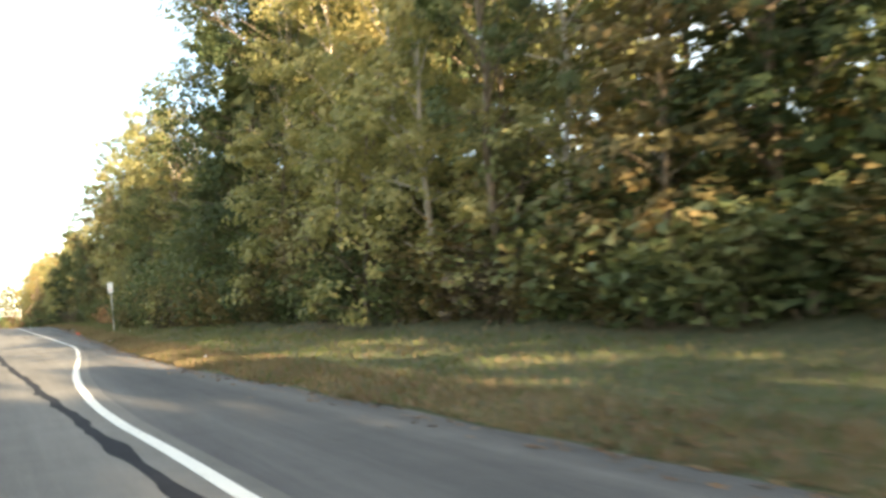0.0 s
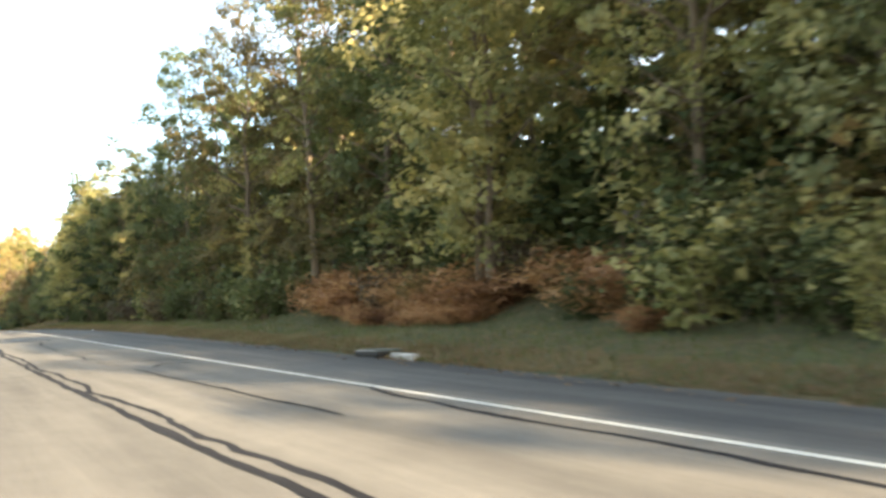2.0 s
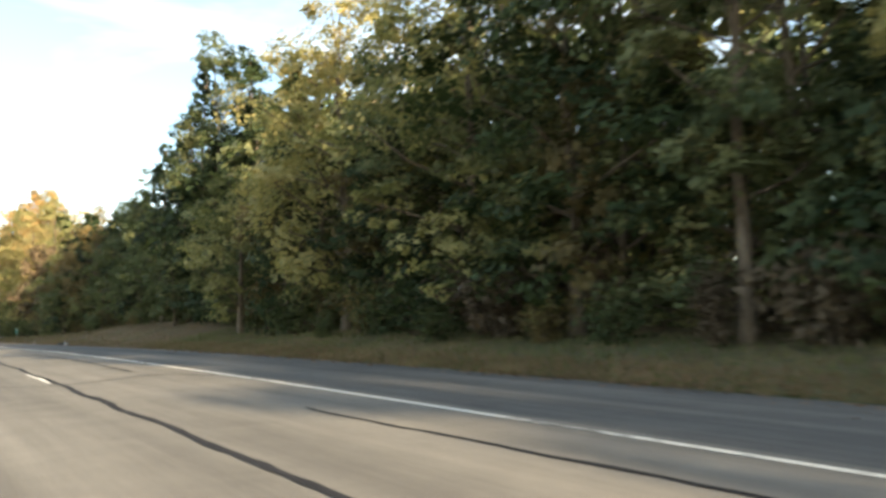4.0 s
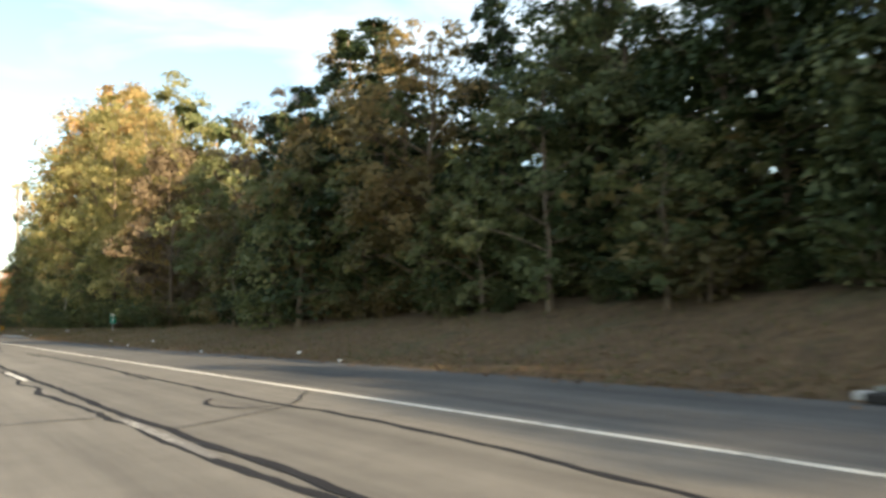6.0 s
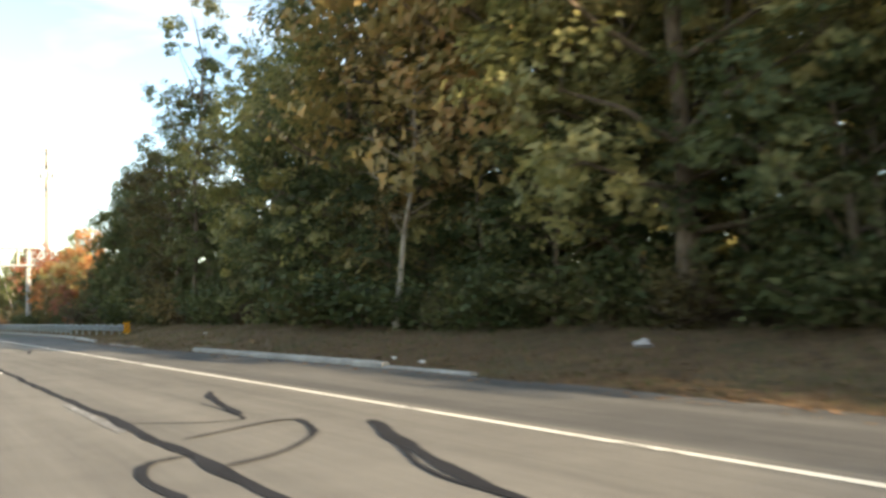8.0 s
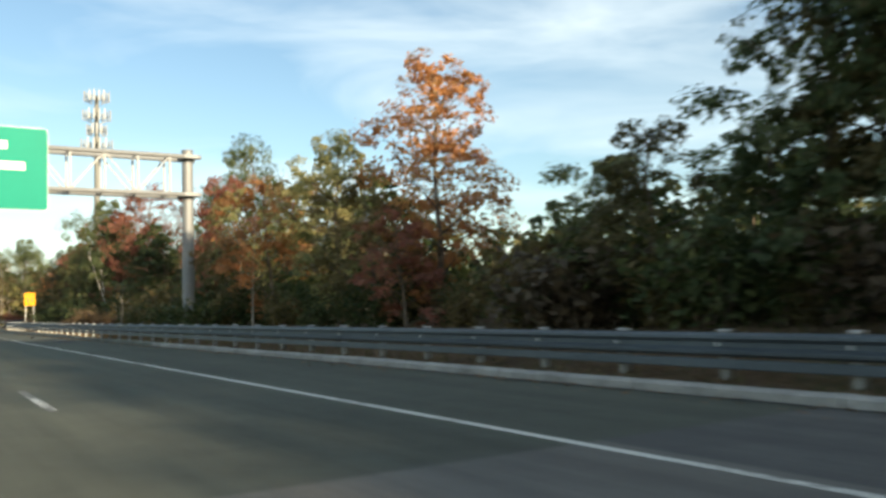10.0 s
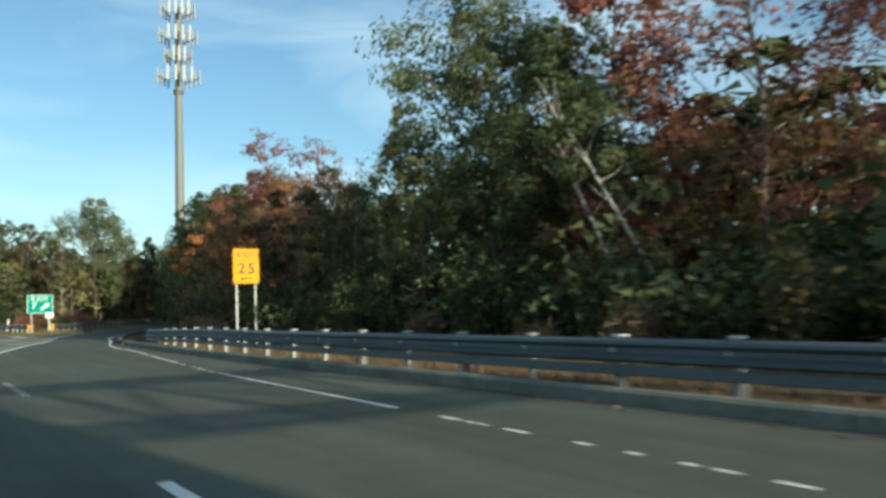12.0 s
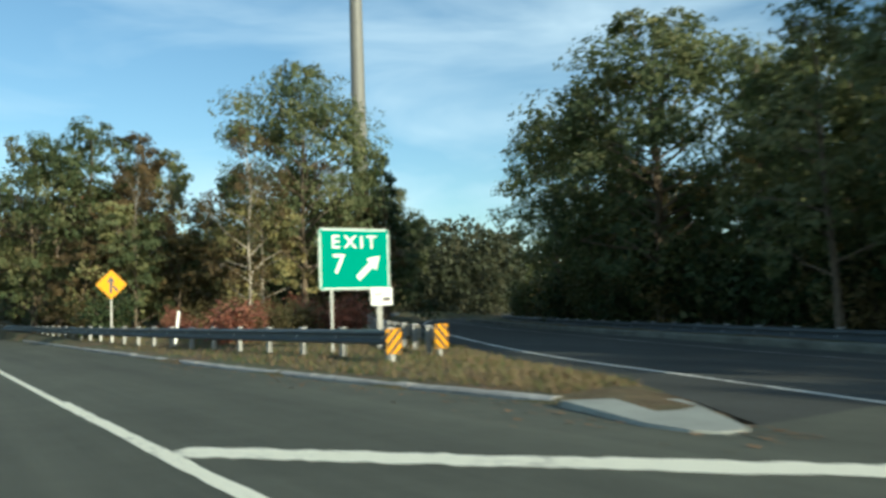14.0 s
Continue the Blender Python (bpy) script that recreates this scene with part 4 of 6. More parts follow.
sign_post(s, 0.62, zc + 0.6, 0.4)
s = thing("sign_plate", pose(9.9, 427.09, 0.2), "small white panel with dark lines below the exit sign", "road sign")
pn = part("panel", slab(0.6, 0.44, 0.006, 0.02, (0, 0, 1.28)), M_WHITE, s)
for w, h, x, z in ((0.24, 0.035, -0.08, 1.4), (0.2, 0.03, -0.1, 1.33), (0.42, 0.035, 0.02, 1.17), (0.2, 0.07, 0.13, 1.22)):
    bar(pn, w, h, x, z, M_BLACK if w == 0.2 else M_GREY)
sign_post(s, 0.02, 1.45, 0.4, 0.09)


def diamond(at, side, tone, label):
    s = thing("warning_sign", Matrix.Translation(at), label, "road sign")
    c = 2.46 - at[2]
    pn = part("panel", slab(side, side, 0.006, 0.05, (0, 0, c), radians(45)), tone, s)
    for k in range(4):
        a = radians(45 + 90 * k)
        part("border", box(side * 0.9, 0.004, 0.014, (math.cos(a) * side * 0.46, -0.004, c + math.sin(a) * side * 0.46), 0, Matrix.Rotation(-(a - math.pi / 2), 4, "Y")), M_BLACK, pn)
    stem = [(-0.05, -0.34), (0.05, -0.34), (0.05, 0.08), (0.15, 0.08), (0.0, 0.34), (-0.15, 0.08), (-0.05, 0.08)]
    part("arrow", plate_shape([(u - 0.02, c + v) for u, v in stem], -0.005, 0.004), M_BLACK, pn)
    part("side_arrow", plate_shape([(0.2, c - 0.3), (0.26, c - 0.22), (0.06, c + 0.0), (0.03, c - 0.08)], -0.0055, 0.004), M_BLACK, pn)
    sign_post(s, 0, c + 0.35, 0.4)


diamond((6.83, 443.75, 0.2), 0.84, M_YELLOW, "amber merge warning diamond with a black arrow")
diamond((11.5, 545, 0.2), 0.84, plain("orange_sign_sheeting", (0.85, 0.3, 0.02), 0.4, 0, 0.06, 2, 0), "orange warning diamond far along the road")
s = thing("marker_post", pose(7.8, 438.2, 0.1, 0, 7, 0), "leaning white flexible marker post", "marker post")
part("blade", slab(0.1, 1.25, 0.012, 0.03, (0, 0, 0.6)), M_WHITE, s)
part("base", box(0.14, 0.1, 0.08, (0, 0.01, 0.0), 0.015), M_POST, s)

# ---- sign gantry ----
g = thing("sign_gantry", pose(12.1, 336.0, 0), "pale steel sign gantry spanning the highway", "gantry")
part("post", rod(0.3, 0.26, 9.3, (0, 0, -0.2), 20), M_GANTRY, g, smooth=False)
part("base_plate", box(0.95, 0.95, 0.5, (0, 0, 0.25), 0.03), M_KERB, g, "concrete footing")
for z in (6.9, 8.75):
    for dy in (-0.55, 0.55):
        part("chord", rod(0.11, 0.11, 25.6, (0.5, dy, z), 10, Matrix.Rotation(radians(-90), 4, "Y")), M_GANTRY, g)
    part("collar", box(0.7, 1.4, 0.16, (0, 0, z), 0.02), M_GANTRY, g)
for k in range(17):
    x = -1.0 - k * 1.48
    a = math.atan2(1.85, 1.48) * (1 if k % 2 else -1)
    for dy in (-0.55, 0.55):
        part("upright", box(0.09, 0.09, 1.8, (x, dy, 7.82)), M_GANTRY, g)
        if k < 16:
            part("brace", box(2.3, 0.06, 0.06, (x - 0.74, dy, 7.82), 0, Matrix.Rotation(a, 4, "Y")), M_GANTRY, g)
    part("cross_brace", box(0.05, 1.1, 0.05, (x, 0, 6.9)), M_GANTRY, g)
    part("cross_brace", box(0.05, 1.1, 0.05, (x, 0, 8.75)), M_GANTRY, g)
part("post_cap", rod(0.29, 0.27, 0.06, (0, 0, 9.1), 20), M_GANTRY, g)
part("far_post", rod(0.3, 0.26, 9.3, (-25.2, 0, -0.2), 20), M_GANTRY, g)
part("sign_board", slab(6.2, 3.6, 0.03, 0.15, (-9.5, -0.8, 7.7)), M_GREEN, g, "large green overhead sign board")
part("sign_border", slab(6.26, 3.66, 0.01, 0.17, (-9.5, -0.765, 7.7)), M_WHITE, g)
for w, h, x, z in ((3.6, 0.36, -9.8, 8.7), (4.4, 0.36, -9.5, 7.8), (2.4, 0.3, -10.1, 6.8)):
    part("bar", box(w, 0.01, h, (x, -0.81, z)), M_WHITE, g)

# ---- telecom monopole ----
t = thing("telecom_tower", pose(32.7, 473.0, 0), "tall grey monopole with stacked white antennas", "tower")
part("pole", rod(0.75, 0.42, 45.2, (0, 0, -0.3), 18), M_TOWER, t)
panel_mesh = bpy.data.meshes.new("antenna")
bm = box(0.34, 0.2, 2.2, (0, 0, 0), 0.05)
bm.to_mesh(panel_mesh)
bm.free()
panel_mesh.materials.append(M_ANT)
for z, rad, count in ((44.7, 1.75, 12), (40.9, 1.95, 12), (38.0, 1.5, 9), (35.0, 2.2, 12)):
    for a0 in range(3):
        a = radians(120 * a0 + 20)
        part("arm", box(rad, 0.12, 0.12, (math.cos(a) * rad / 2, math.sin(a) * rad / 2, z), 0, Matrix.Rotation(a, 4, "Z")), M_TOWER, t)
        part("arm", box(0.1, rad * 1.7, 0.1, (math.cos(a) * rad, math.sin(a) * rad, z), 0, Matrix.Rotation(a, 4, "Z")), M_TOWER, t)
    for k in range(count):
        a = radians(120 * (k % 3) + 20)
        off = (k // 3 - (count // 3 - 1) / 2) * rad * 0.5
        ob = new("antenna", panel_mesh)
        ob.parent = t
        ob.matrix_basis = Matrix.Translation((math.cos(a) * (rad + 0.15) - math.sin(a) * off, math.sin(a) * (rad + 0.15) + math.cos(a) * off, z + 0.15)) @ Matrix.Rotation(a + math.pi / 2, 4, "Z")
for z in (33.0, 32.6):
    part("collar", rod(0.75, 0.75, 0.14, (0, 0, z), 14), M_TOWER, t)

# ---- vegetation ----
def tube_pts(pts, radii, sides):
    pts, vs, fs = [Vector(p) for p in pts], [], []
    for i, p in enumerate(pts):
        d = (pts[min(i + 1, len(pts) - 1)] - pts[max(i - 1, 0)]).normalized()
        u = d.orthogonal().normalized()
        v = d.cross(u)
        for k in range(sides):
            a = 2 * math.pi * k / sides
            vs.append(p + (u * math.cos(a) + v * math.sin(a)) * radii[i])
        if i:
            b = (i - 1) * sides
            fs += [(b + k, b + (k + 1) % sides, b + sides + (k + 1) % sides, b + sides + k) for k in range(sides)]
    return vs, fs


def leaf_mesh(name, centres, size, rng, out=None, long=1.14, flat=0.5):
    """Leaves: one pointed blade at each centre, turned at random."""
    n = len(centres)
    nrm = rng.normal(size=(n, 3))
    nrm[:, 2] = np.abs(nrm[:, 2]) + flat
    if out is not None:
        nrm += out * 2.2
    nrm /= np.linalg.norm(nrm, axis=1)[:, None]
    a = np.cross(nrm, rng.normal(size=(n, 3)))
    a /= np.linalg.norm(a, axis=1)[:, None] + 1e-9
    b = np.cross(nrm, a)
    s = 1.12 * size * rng.uniform(0.7, 1.16, n)[:, None]
    v = np.stack([centres - a * s * 0.45 * long - b * s * 0.42, centres - a * s * 0.3 * long + b * s * 0.5, centres + a * s * 0.62 * long], 1).reshape(-1, 3)
    me = bpy.data.meshes.new(name)
    me.vertices.add(3 * n)
    me.vertices.foreach_set("co", v.ravel())
    me.loops.add(3 * n)
    me.loops.foreach_set("vertex_index", np.arange(3 * n, dtype=np.int32))
    me.polygons.add(n)
    me.polygons.foreach_set("loop_start", np.arange(0, 3 * n, 3, dtype=np.int32))
    me.polygons.foreach_set("loop_total", np.full(n, 3, dtype=np.int32))
    me.update()
    return me


def make_tree(seed, height, spread, base, leaves, size, form="round", trunk_r=0.16, fill=1.0, lean=(0, 0), lobes=18, twigs=True):
    """Trunk with limbs and a crown of lobes, each a shell of leaf clumps: the meshes of a tree of that height."""
    r, rng = random.Random(seed), np.random.default_rng(seed)
    bend = [Vector((lean[0] * (i / 7) ** 1.3 + r.uniform(-1, 1) * 0.02 * height * (i / 7), lean[1] * (i / 7) ** 1.3 + r.uniform(-1, 1) * 0.02 * height * (i / 7), height * (0.95 if form == "cone" else 0.84) * i / 7 - (0.3 if i == 0 else 0))) for i in range(8)]
    tv, tf = tube_pts(bend, [trunk_r * (1.3 if i == 0 else 1) * (1 - 0.86 * (i / 7) ** 0.9) for i in range(8)], 7)

    def on_trunk(f):
        k = min(6, int(f * 7))
        return bend[k].lerp(bend[k + 1], f * 7 - k)

    def grow(pts, radii, sides):
        v, q = tube_pts(pts, radii, sides)
        tf.extend(tuple(j + len(tv) for j in face) for face in q)
        tv.extend(v)

    cs, out, sizes = [], [], []
    for i in range(lobes):
        g = (i + r.random()) / lobes
        f = base + (1 - base) * g
        a = i * 2.399 + r.uniform(-0.6, 0.6)
        if form == "cone":
            reach, rad, rise = spread * (1.0 - g) ** 0.8 * r.uniform(0.6, 0.95), spread * (0.42 - 0.26 * g), r.uniform(-0.15, 0.15)
        elif form == "column":
            reach, rad, rise = spread * (0.5 + 0.3 * math.sin(math.pi * g)) * r.uniform(0.35, 1.15), spread * r.uniform(0.32, 0.55), r.uniform(0.3, 0.9)
        else:
            belly = math.sin(math.pi * min(1, 0.2 + 0.78 * g)) ** 0.7
            reach, rad, rise = spread * 0.78 * belly * r.uniform(0.45, 1.1), spread * r.uniform(0.24, 0.44) * (0.75 + 0.35 * belly), r.uniform(0.15, 0.6) + 0.3 * g
        p0 = on_trunk(max(0.06, min(0.98, f * 0.98 - 0.04) if form == "cone" else min(0.95, f * 0.93 - 0.06)))
        c = Vector((p0.x + math.cos(a) * reach, p0.y + math.sin(a) * reach, min(height - rad * 0.6, max(p0.z + rise * reach, height * (base + (1 - base) * g) - rad * 1.7))))
        mid = p0.lerp(c, 0.55) + Vector((r.uniform(-1, 1), r.uniform(-1, 1), r.uniform(-0.6, 1))) * reach * 0.1
        limb = trunk_r * (0.42 - 0.24 * f)
        grow([p0, mid, c], [limb, limb * 0.7, limb * 0.35], 5)
        if r.random() > fill and twigs:
            for k in range(4):
                e = c + Vector((r.gauss(0, 1), r.gauss(0, 1), abs(r.gauss(0.3, 0.7)))) * rad * 0.8
                grow([mid.lerp(c, 0.7), c.lerp(e, 0.5) + Vector((r.gauss(0, 1), r.gauss(0, 1), 0)) * rad * 0.12, e], [limb * 0.35, limb * 0.2, limb * 0.06], 3)
        outer = Vector((math.cos(a), math.sin(a), 0.45))
        for k in range(r.randint(14, 19)):
            d = (Vector((r.gauss(0, 1), r.gauss(0, 1), r.gauss(0.25, 0.8))).normalized() + outer * 0.35).normalized()
            e = c + Vector((d.x * rad, d.y * rad, d.z * rad * 0.8)) * r.uniform(0.68, 1.02)
            if k < 2 and twigs:
                grow([c, c.lerp(e, 0.6) + Vector((r.gauss(0, 1), r.gauss(0, 1), r.gauss(0, 1))) * rad * 0.1, e], [limb * 0.32, limb * 0.18, limb * 0.05], 3)
            if r.random() < fill:
                cs.append(e)
                sizes.append(rad * r.uniform(0.22, 0.42))
                out.append(d)
    per = max(4, leaves // len(cs))
    pts, nrm = [], []
    for e, rad, d in zip(cs, sizes, out):
        p = rng.normal(size=(per, 3))
        p /= np.linalg.norm(p, axis=1)[:, None]
        p *= rng.uniform(0.25, 1.0, (per, 1)) ** 0.6
        pts.append(p * np.array([rad * 1.15, rad * 1.15, rad * 0.72]) + np.array(e))
        nrm.append(np.tile(np.array(d), (per, 1)))
    crown = leaf_mesh("crown", np.concatenate(pts), size, rng, np.concatenate(nrm))
    trunk = bpy.data.meshes.new("trunk")
    trunk.from_pydata([tuple(v) for v in tv], [], tf)
    trunk.polygons.foreach_set("use_smooth", [True] * len(trunk.polygons))
    return trunk, crown


def make_shrub(seed, height, spread, leaves, size, stems=9, spiky=0.0):
    r, rng = random.Random(seed), np.random.default_rng(seed)
    tv, tf, cs = [], [], []
    for i in range(stems):
        a, reach = i * 2.4 + r.uniform(-0.4, 0.4), spread * r.uniform(0.25, 1.0)
        h = height * r.uniform(0.55, 1.05) * (1.05 - 0.4 * reach / spread)
        tip = Vector((math.cos(a) * reach, math.sin(a) * reach, h))
        mid = Vector((tip.x * 0.4, tip.y * 0.4, h * 0.62))
        v, q = tube_pts([Vector((tip.x * 0.12, tip.y * 0.12, -0.15)), mid, tip], [0.03, 0.02, 0.006], 4)
        tf += [tuple(j + len(tv) for j in face) for face in q]
        tv += v
        for t in (0.25, 0.5, 0.75, 1.0):
            c = mid.lerp(tip, t * 2 - 1) if t > 0.5 else Vector((tip.x * 0.12, tip.y * 0.12, 0)).lerp(mid, t * 2)
            per = max(3, leaves // (stems * 4))
            cs.append(rng.normal(size=(per, 3)) * np.array([0.3 * spread, 0.3 * spread, 0.17 * height]) * 0.8 + np.array(c))
    pts = np.concatenate(cs)
    pts[:, 2] = np.abs(pts[:, 2])
    crown = leaf_mesh("foliage", pts, size, rng, None, 1.3 + spiky, 0.4)
    stem = bpy.data.meshes.new("stem")
    stem.from_pydata([tuple(v) for v in tv], [], tf)
    return stem, crown


def with_material(me, mat):
    c = me.copy()
    c.materials.clear()
    c.materials.append(mat)
    return c


SHAPES, TALL = {}, {}
for name, seed, height, spread, base, leaves, size, form, trunk_r, fill, lean, lobes in (
    ("tall_a", 11, 18, 4.2, 0.16, 11500, 0.158, "round", 0.22, 0.95, (0, 0), 28), ("tall_b", 12, 18, 3.6, 0.26, 11000, 0.153, "round", 0.19, 0.9, (0.5, 0), 26),
    ("tall_c", 13, 18, 3.0, 0.22, 9800, 0.149, "column", 0.18, 0.88, (-0.6, 0.3), 26), ("tall_thin", 14, 17, 2.0, 0.25, 6200, 0.141, "column", 0.14, 0.8, (-0.5, 0), 22),
    ("mid_a", 15, 11, 3.2, 0.14, 8000, 0.149, "round", 0.16, 0.95, (0, 0), 22), ("mid_b", 16, 11, 2.7, 0.2, 6900, 0.142, "round", 0.14, 0.92, (-0.4, 0.2), 20), ("mid_c", 17, 11, 2.3, 0.18, 6400, 0.136, "column", 0.12, 0.9, (0.3, 0), 20),
    ("low_a", 18, 6, 2.3, 0.12, 4700, 0.105, "round", 0.085, 0.95, (-0.5, 0), 16), ("low_b", 19, 6, 1.9, 0.18, 4000, 0.1, "round", 0.075, 0.9, (-0.9, 0.3), 15), ("low_c", 20, 6, 1.6, 0.14, 3700, 0.105, "column", 0.07, 0.9, (0, 0), 15),
    ("sparse", 21, 10, 2.8, 0.22, 5600, 0.105, "round", 0.11, 0.82, (0, 0), 22), ("cone", 22, 8, 1.9, 0.1, 7200, 0.105, "cone", 0.1, 1.0, (0, 0), 30), ("back_a", 23, 11, 3.2, 0.1, 950, 0.52, "round", 0.15, 1.0, (0, 0), 12),
    ("back_b", 24, 11, 2.7, 0.1, 850, 0.52, "column", 0.14, 1.0, (0, 0), 11), ("leaning", 25, 8, 1.5, 0.5, 2600, 0.1, "round", 0.06, 0.8, (-3.4, 0.3), 9), ("bare", 26, 11, 1.9, 0.3, 600, 0.1, "column", 0.1, 0.3, (0.3, 0), 15),
    ("far_a", 28, 11, 3.2, 0.1, 1100, 0.36, "round", 0.15, 1.0, (0, 0), 18), ("high", 29, 16, 4.0, 0.55, 6500, 0.17, "round", 0.2, 1.0, (0, 0), 24), ("oak", 27, 14.5, 5.2, 0.26, 20000, 0.173, "round", 0.24, 1.0, (0, 0), 42),
):
    SHAPES[name], TALL[name] = make_tree(seed, height, spread, base, leaves, size, form, trunk_r, fill, lean, lobes, name[:4] not in ("back", "far_")), height
SHRUBS = {
    "dome": make_shrub(31, 2.0, 1.2, 900, 0.13),
    "rank": make_shrub(32, 2.6, 1.0, 1000, 0.13, 12),
    "low": make_shrub(33, 1.1, 1.3, 850, 0.112, 11),
    "fern": make_shrub(34, 1.5, 1.2, 1500, 0.085, 14, 1.9),
    "deep": make_shrub(36, 2.6, 1.2, 420, 0.24, 7),
    "tuft": make_shrub(35, 1.1, 0.6, 500, 0.04, 16, 9.0),
}
made, heap = {}, {}
LABELS = {
    "green": (L_GREEN, "green-leaved roadside tree turning slightly yellow"), "yellow": (L_YELLOW, "tree with sunlit yellow-green autumn leaves"), "orange": (L_ORANGE, "tall tree with orange-gold autumn crown"),
    "amber": (L_AMBER, "maple with glowing amber-pink autumn leaves"), "red": (L_RED, "maple with thinning rust-red autumn leaves"), "rust": (L_RUST, "tree with rust-orange autumn leaves"), "bare": (L_TWIG, "tree with thin withered brown leaves"), "twig": (L_TWIG, "tangle of withered brown brush under the trees"), "vine": (L_GREEN, "green vines heaped over a shrub on the bank"), "vine_gold": (L_YELLOW, "yellowing vines heaped over a shrub on the bank"),
    "umber": (L_UMBER, "tree with dull umber-brown autumn leaves"), "brown": (L_BROWN, "tree with olive-brown fading leaves"), "dark": (L_DARK, "dense dark evergreen tree"), "under": (L_UNDER_SHADE, "dark green growth at the wood's edge, coloured partly as shade"),
    "fern": (L_FERN, "mound of rust-brown dead bracken on the bank"), "dry": (L_DRY, "tuft of tall dry tan grass"), "sumac": (L_RED, "low red-leaved shrub behind the guardrail"),
}


def plant(kind, shape, tone, x, y, height, turn=None, wide=1.0, pale=False, z=None, tip=0.0, stuff=False):
    """A tree or shrub at (x, y); the meshes are shared by all of its look."""
    tall, (bot, top) = (TALL[shape], SHAPES[shape]) if shape in SHAPES else ({"deep": 2.6, "dome": 2.0, "rank": 2.6, "low": 1.1, "fern": 1.5, "tuft": 1.1}[shape], SHRUBS[shape])
    key = (shape, tone, pale)
    leafmat, label = LABELS[tone]
    if shape in ("back_a", "back_b"):
        label = label.replace("roadside ", "") + ", deep in the wood"
    if kind == "birch":
        label = "leaning white-barked birch with thin yellow-green leaves"
    s = height / tall
    m = Matrix.Translation((x, y, ground_height(x, y) if z is None else z)) @ Matrix.Rotation(turn if turn is not None else (x * 12.99 + y * 78.23) % 6.28, 4, "Z") @ Matrix.Rotation(tip, 4, "X") @ Matrix.Diagonal((s * wide, s * wide, s, 1))
    if stuff:
        heap.setdefault((tone, pale), []).append((shape, m))
        return None
    if key not in made:
        ob = thing(kind, m, label, kind, "woodland " + ("birches" if kind == "birch" else kind + "s"))
        low = part("trunk" if kind in ("tree", "birch") else "stem", with_material(bot, M_BARK_WHITE if kind == "birch" else M_BARK_PALE if pale else M_BARK), None, ob)
        if kind not in ("tree", "birch"):
            tagged(low, kind="stuff")
        part("crown" if kind in ("tree", "birch") else "foliage", with_material(top, leafmat), None, ob)
        made[key] = ob
        return ob
    return copy_thing(made[key], m @ Matrix.Diagonal((*(1 / v for v in made[key].scale), 1)))


# height of the front of the wood along the road
# before y -8 the trees are unseen, their heights set to shade the road
CANOPY = [(-80, 17), (-34, 16), (-24, 13), (-14, 9.5), (-6, 7), (-1, 7), (4, 9), (10, 11.5), (16, 15), (20, 18), (38, 18.5), (45, 18), (46.5, 6), (50, 3), (61, 3), (62.5, 14), (71, 16), (78, 18), (96, 18.5), (112, 17), (126, 14), (146, 13), (158, 14.5), (168, 16.5), (178, 14.5), (188, 12.5), (194, 10.5), (214, 9.5), (224, 10), (234, 16), (246, 19), (264, 19.5), (278, 18), (288, 12.5), (300, 11.5), (304, 9), (308, 6), (322, 5)]
# leaf tones by stretch: "under" also paints shaded trees, "yellow" also sunlit crowns
MIX = [(-80, "green under brown green under"), (15, "yellow green green yellow brown yellow"), (30, "under under brown under green"), (46, "yellow yellow green brown yellow"), (72, "yellow green brown green yellow green"), (120, "green green yellow dark green"), (160, "green dark dark green dark"), (203, "brown dark dark dark green"), (220, "brown bare bare green brown"), (230, "yellow yellow orange yellow green"), (262, "yellow green yellow green brown"), (280, "green green dark brown green"), (330, "green")]


def wood_x(y):
    return max(interp(PAVED, y), 8.6) if 240 < y < 296 else interp(PAVED, y)


def tones(y):
    return [m for y0, m in MIX if y >= y0][-1].split()


rt = random.Random(5)
# front row: tops by the canopy's height
y = -46.0
while y < 311:
    h = interp(CANOPY, y) * (rt.uniform(0.92, 1.06) if 160 < y < 230 else rt.uniform(0.98, 1.12) if rt.random() < 0.6 else rt.uniform(0.55, 0.85))
    tone = rt.choice(tones(y))
    shape = "cone" if tone == "dark" and rt.random() < 0.6 else rt.choice(["tall_a", "tall_b", "tall_c", "tall_a", "tall_thin"] if h > 14 else ["mid_a", "mid_b", "mid_c", "mid_a"])
    x = wood_x(y) + (rt.uniform(4.6, 6.6) if y < -4 else rt.uniform(3.3, 4.8) if 125 < y < 156 else rt.uniform(5.9, 8.2) if 156 <= y < 226 else rt.uniform(4.3, 7.8))
    shade_only = y < -8
    gap = 46.3 < y < 62.5
    if 18 < y < 75:
        x += 1.6
    # unseen narrow columns by the road, added only to cast shade
    if shade_only:
        shape, x = "back_b", wood_x(y) + 4.0 + 0.06 * (x - 12)
    elif y > 286 and shape == "cone":
        shape = "mid_c"
    wide, pale = rt.uniform(0.88, 1.12), rt.random() < 0.4
    if not gap:
        plant("tree", shape, tone, x, y, h, None, 0.62 if shade_only else wide * (0.9 if shape == "cone" else 1.2 if 125 < y < 172 else 1), pale and y < 130 and shape in ("tall_thin", "tall_c"), stuff=shade_only)
    y += rt.uniform(2.4, 3.6) if 45 < y < 68 else rt.uniform(3.8, 6.0) if y < 132 else rt.uniform(3.2, 4.8)
# lower trees leaning out under them
y = 10.0
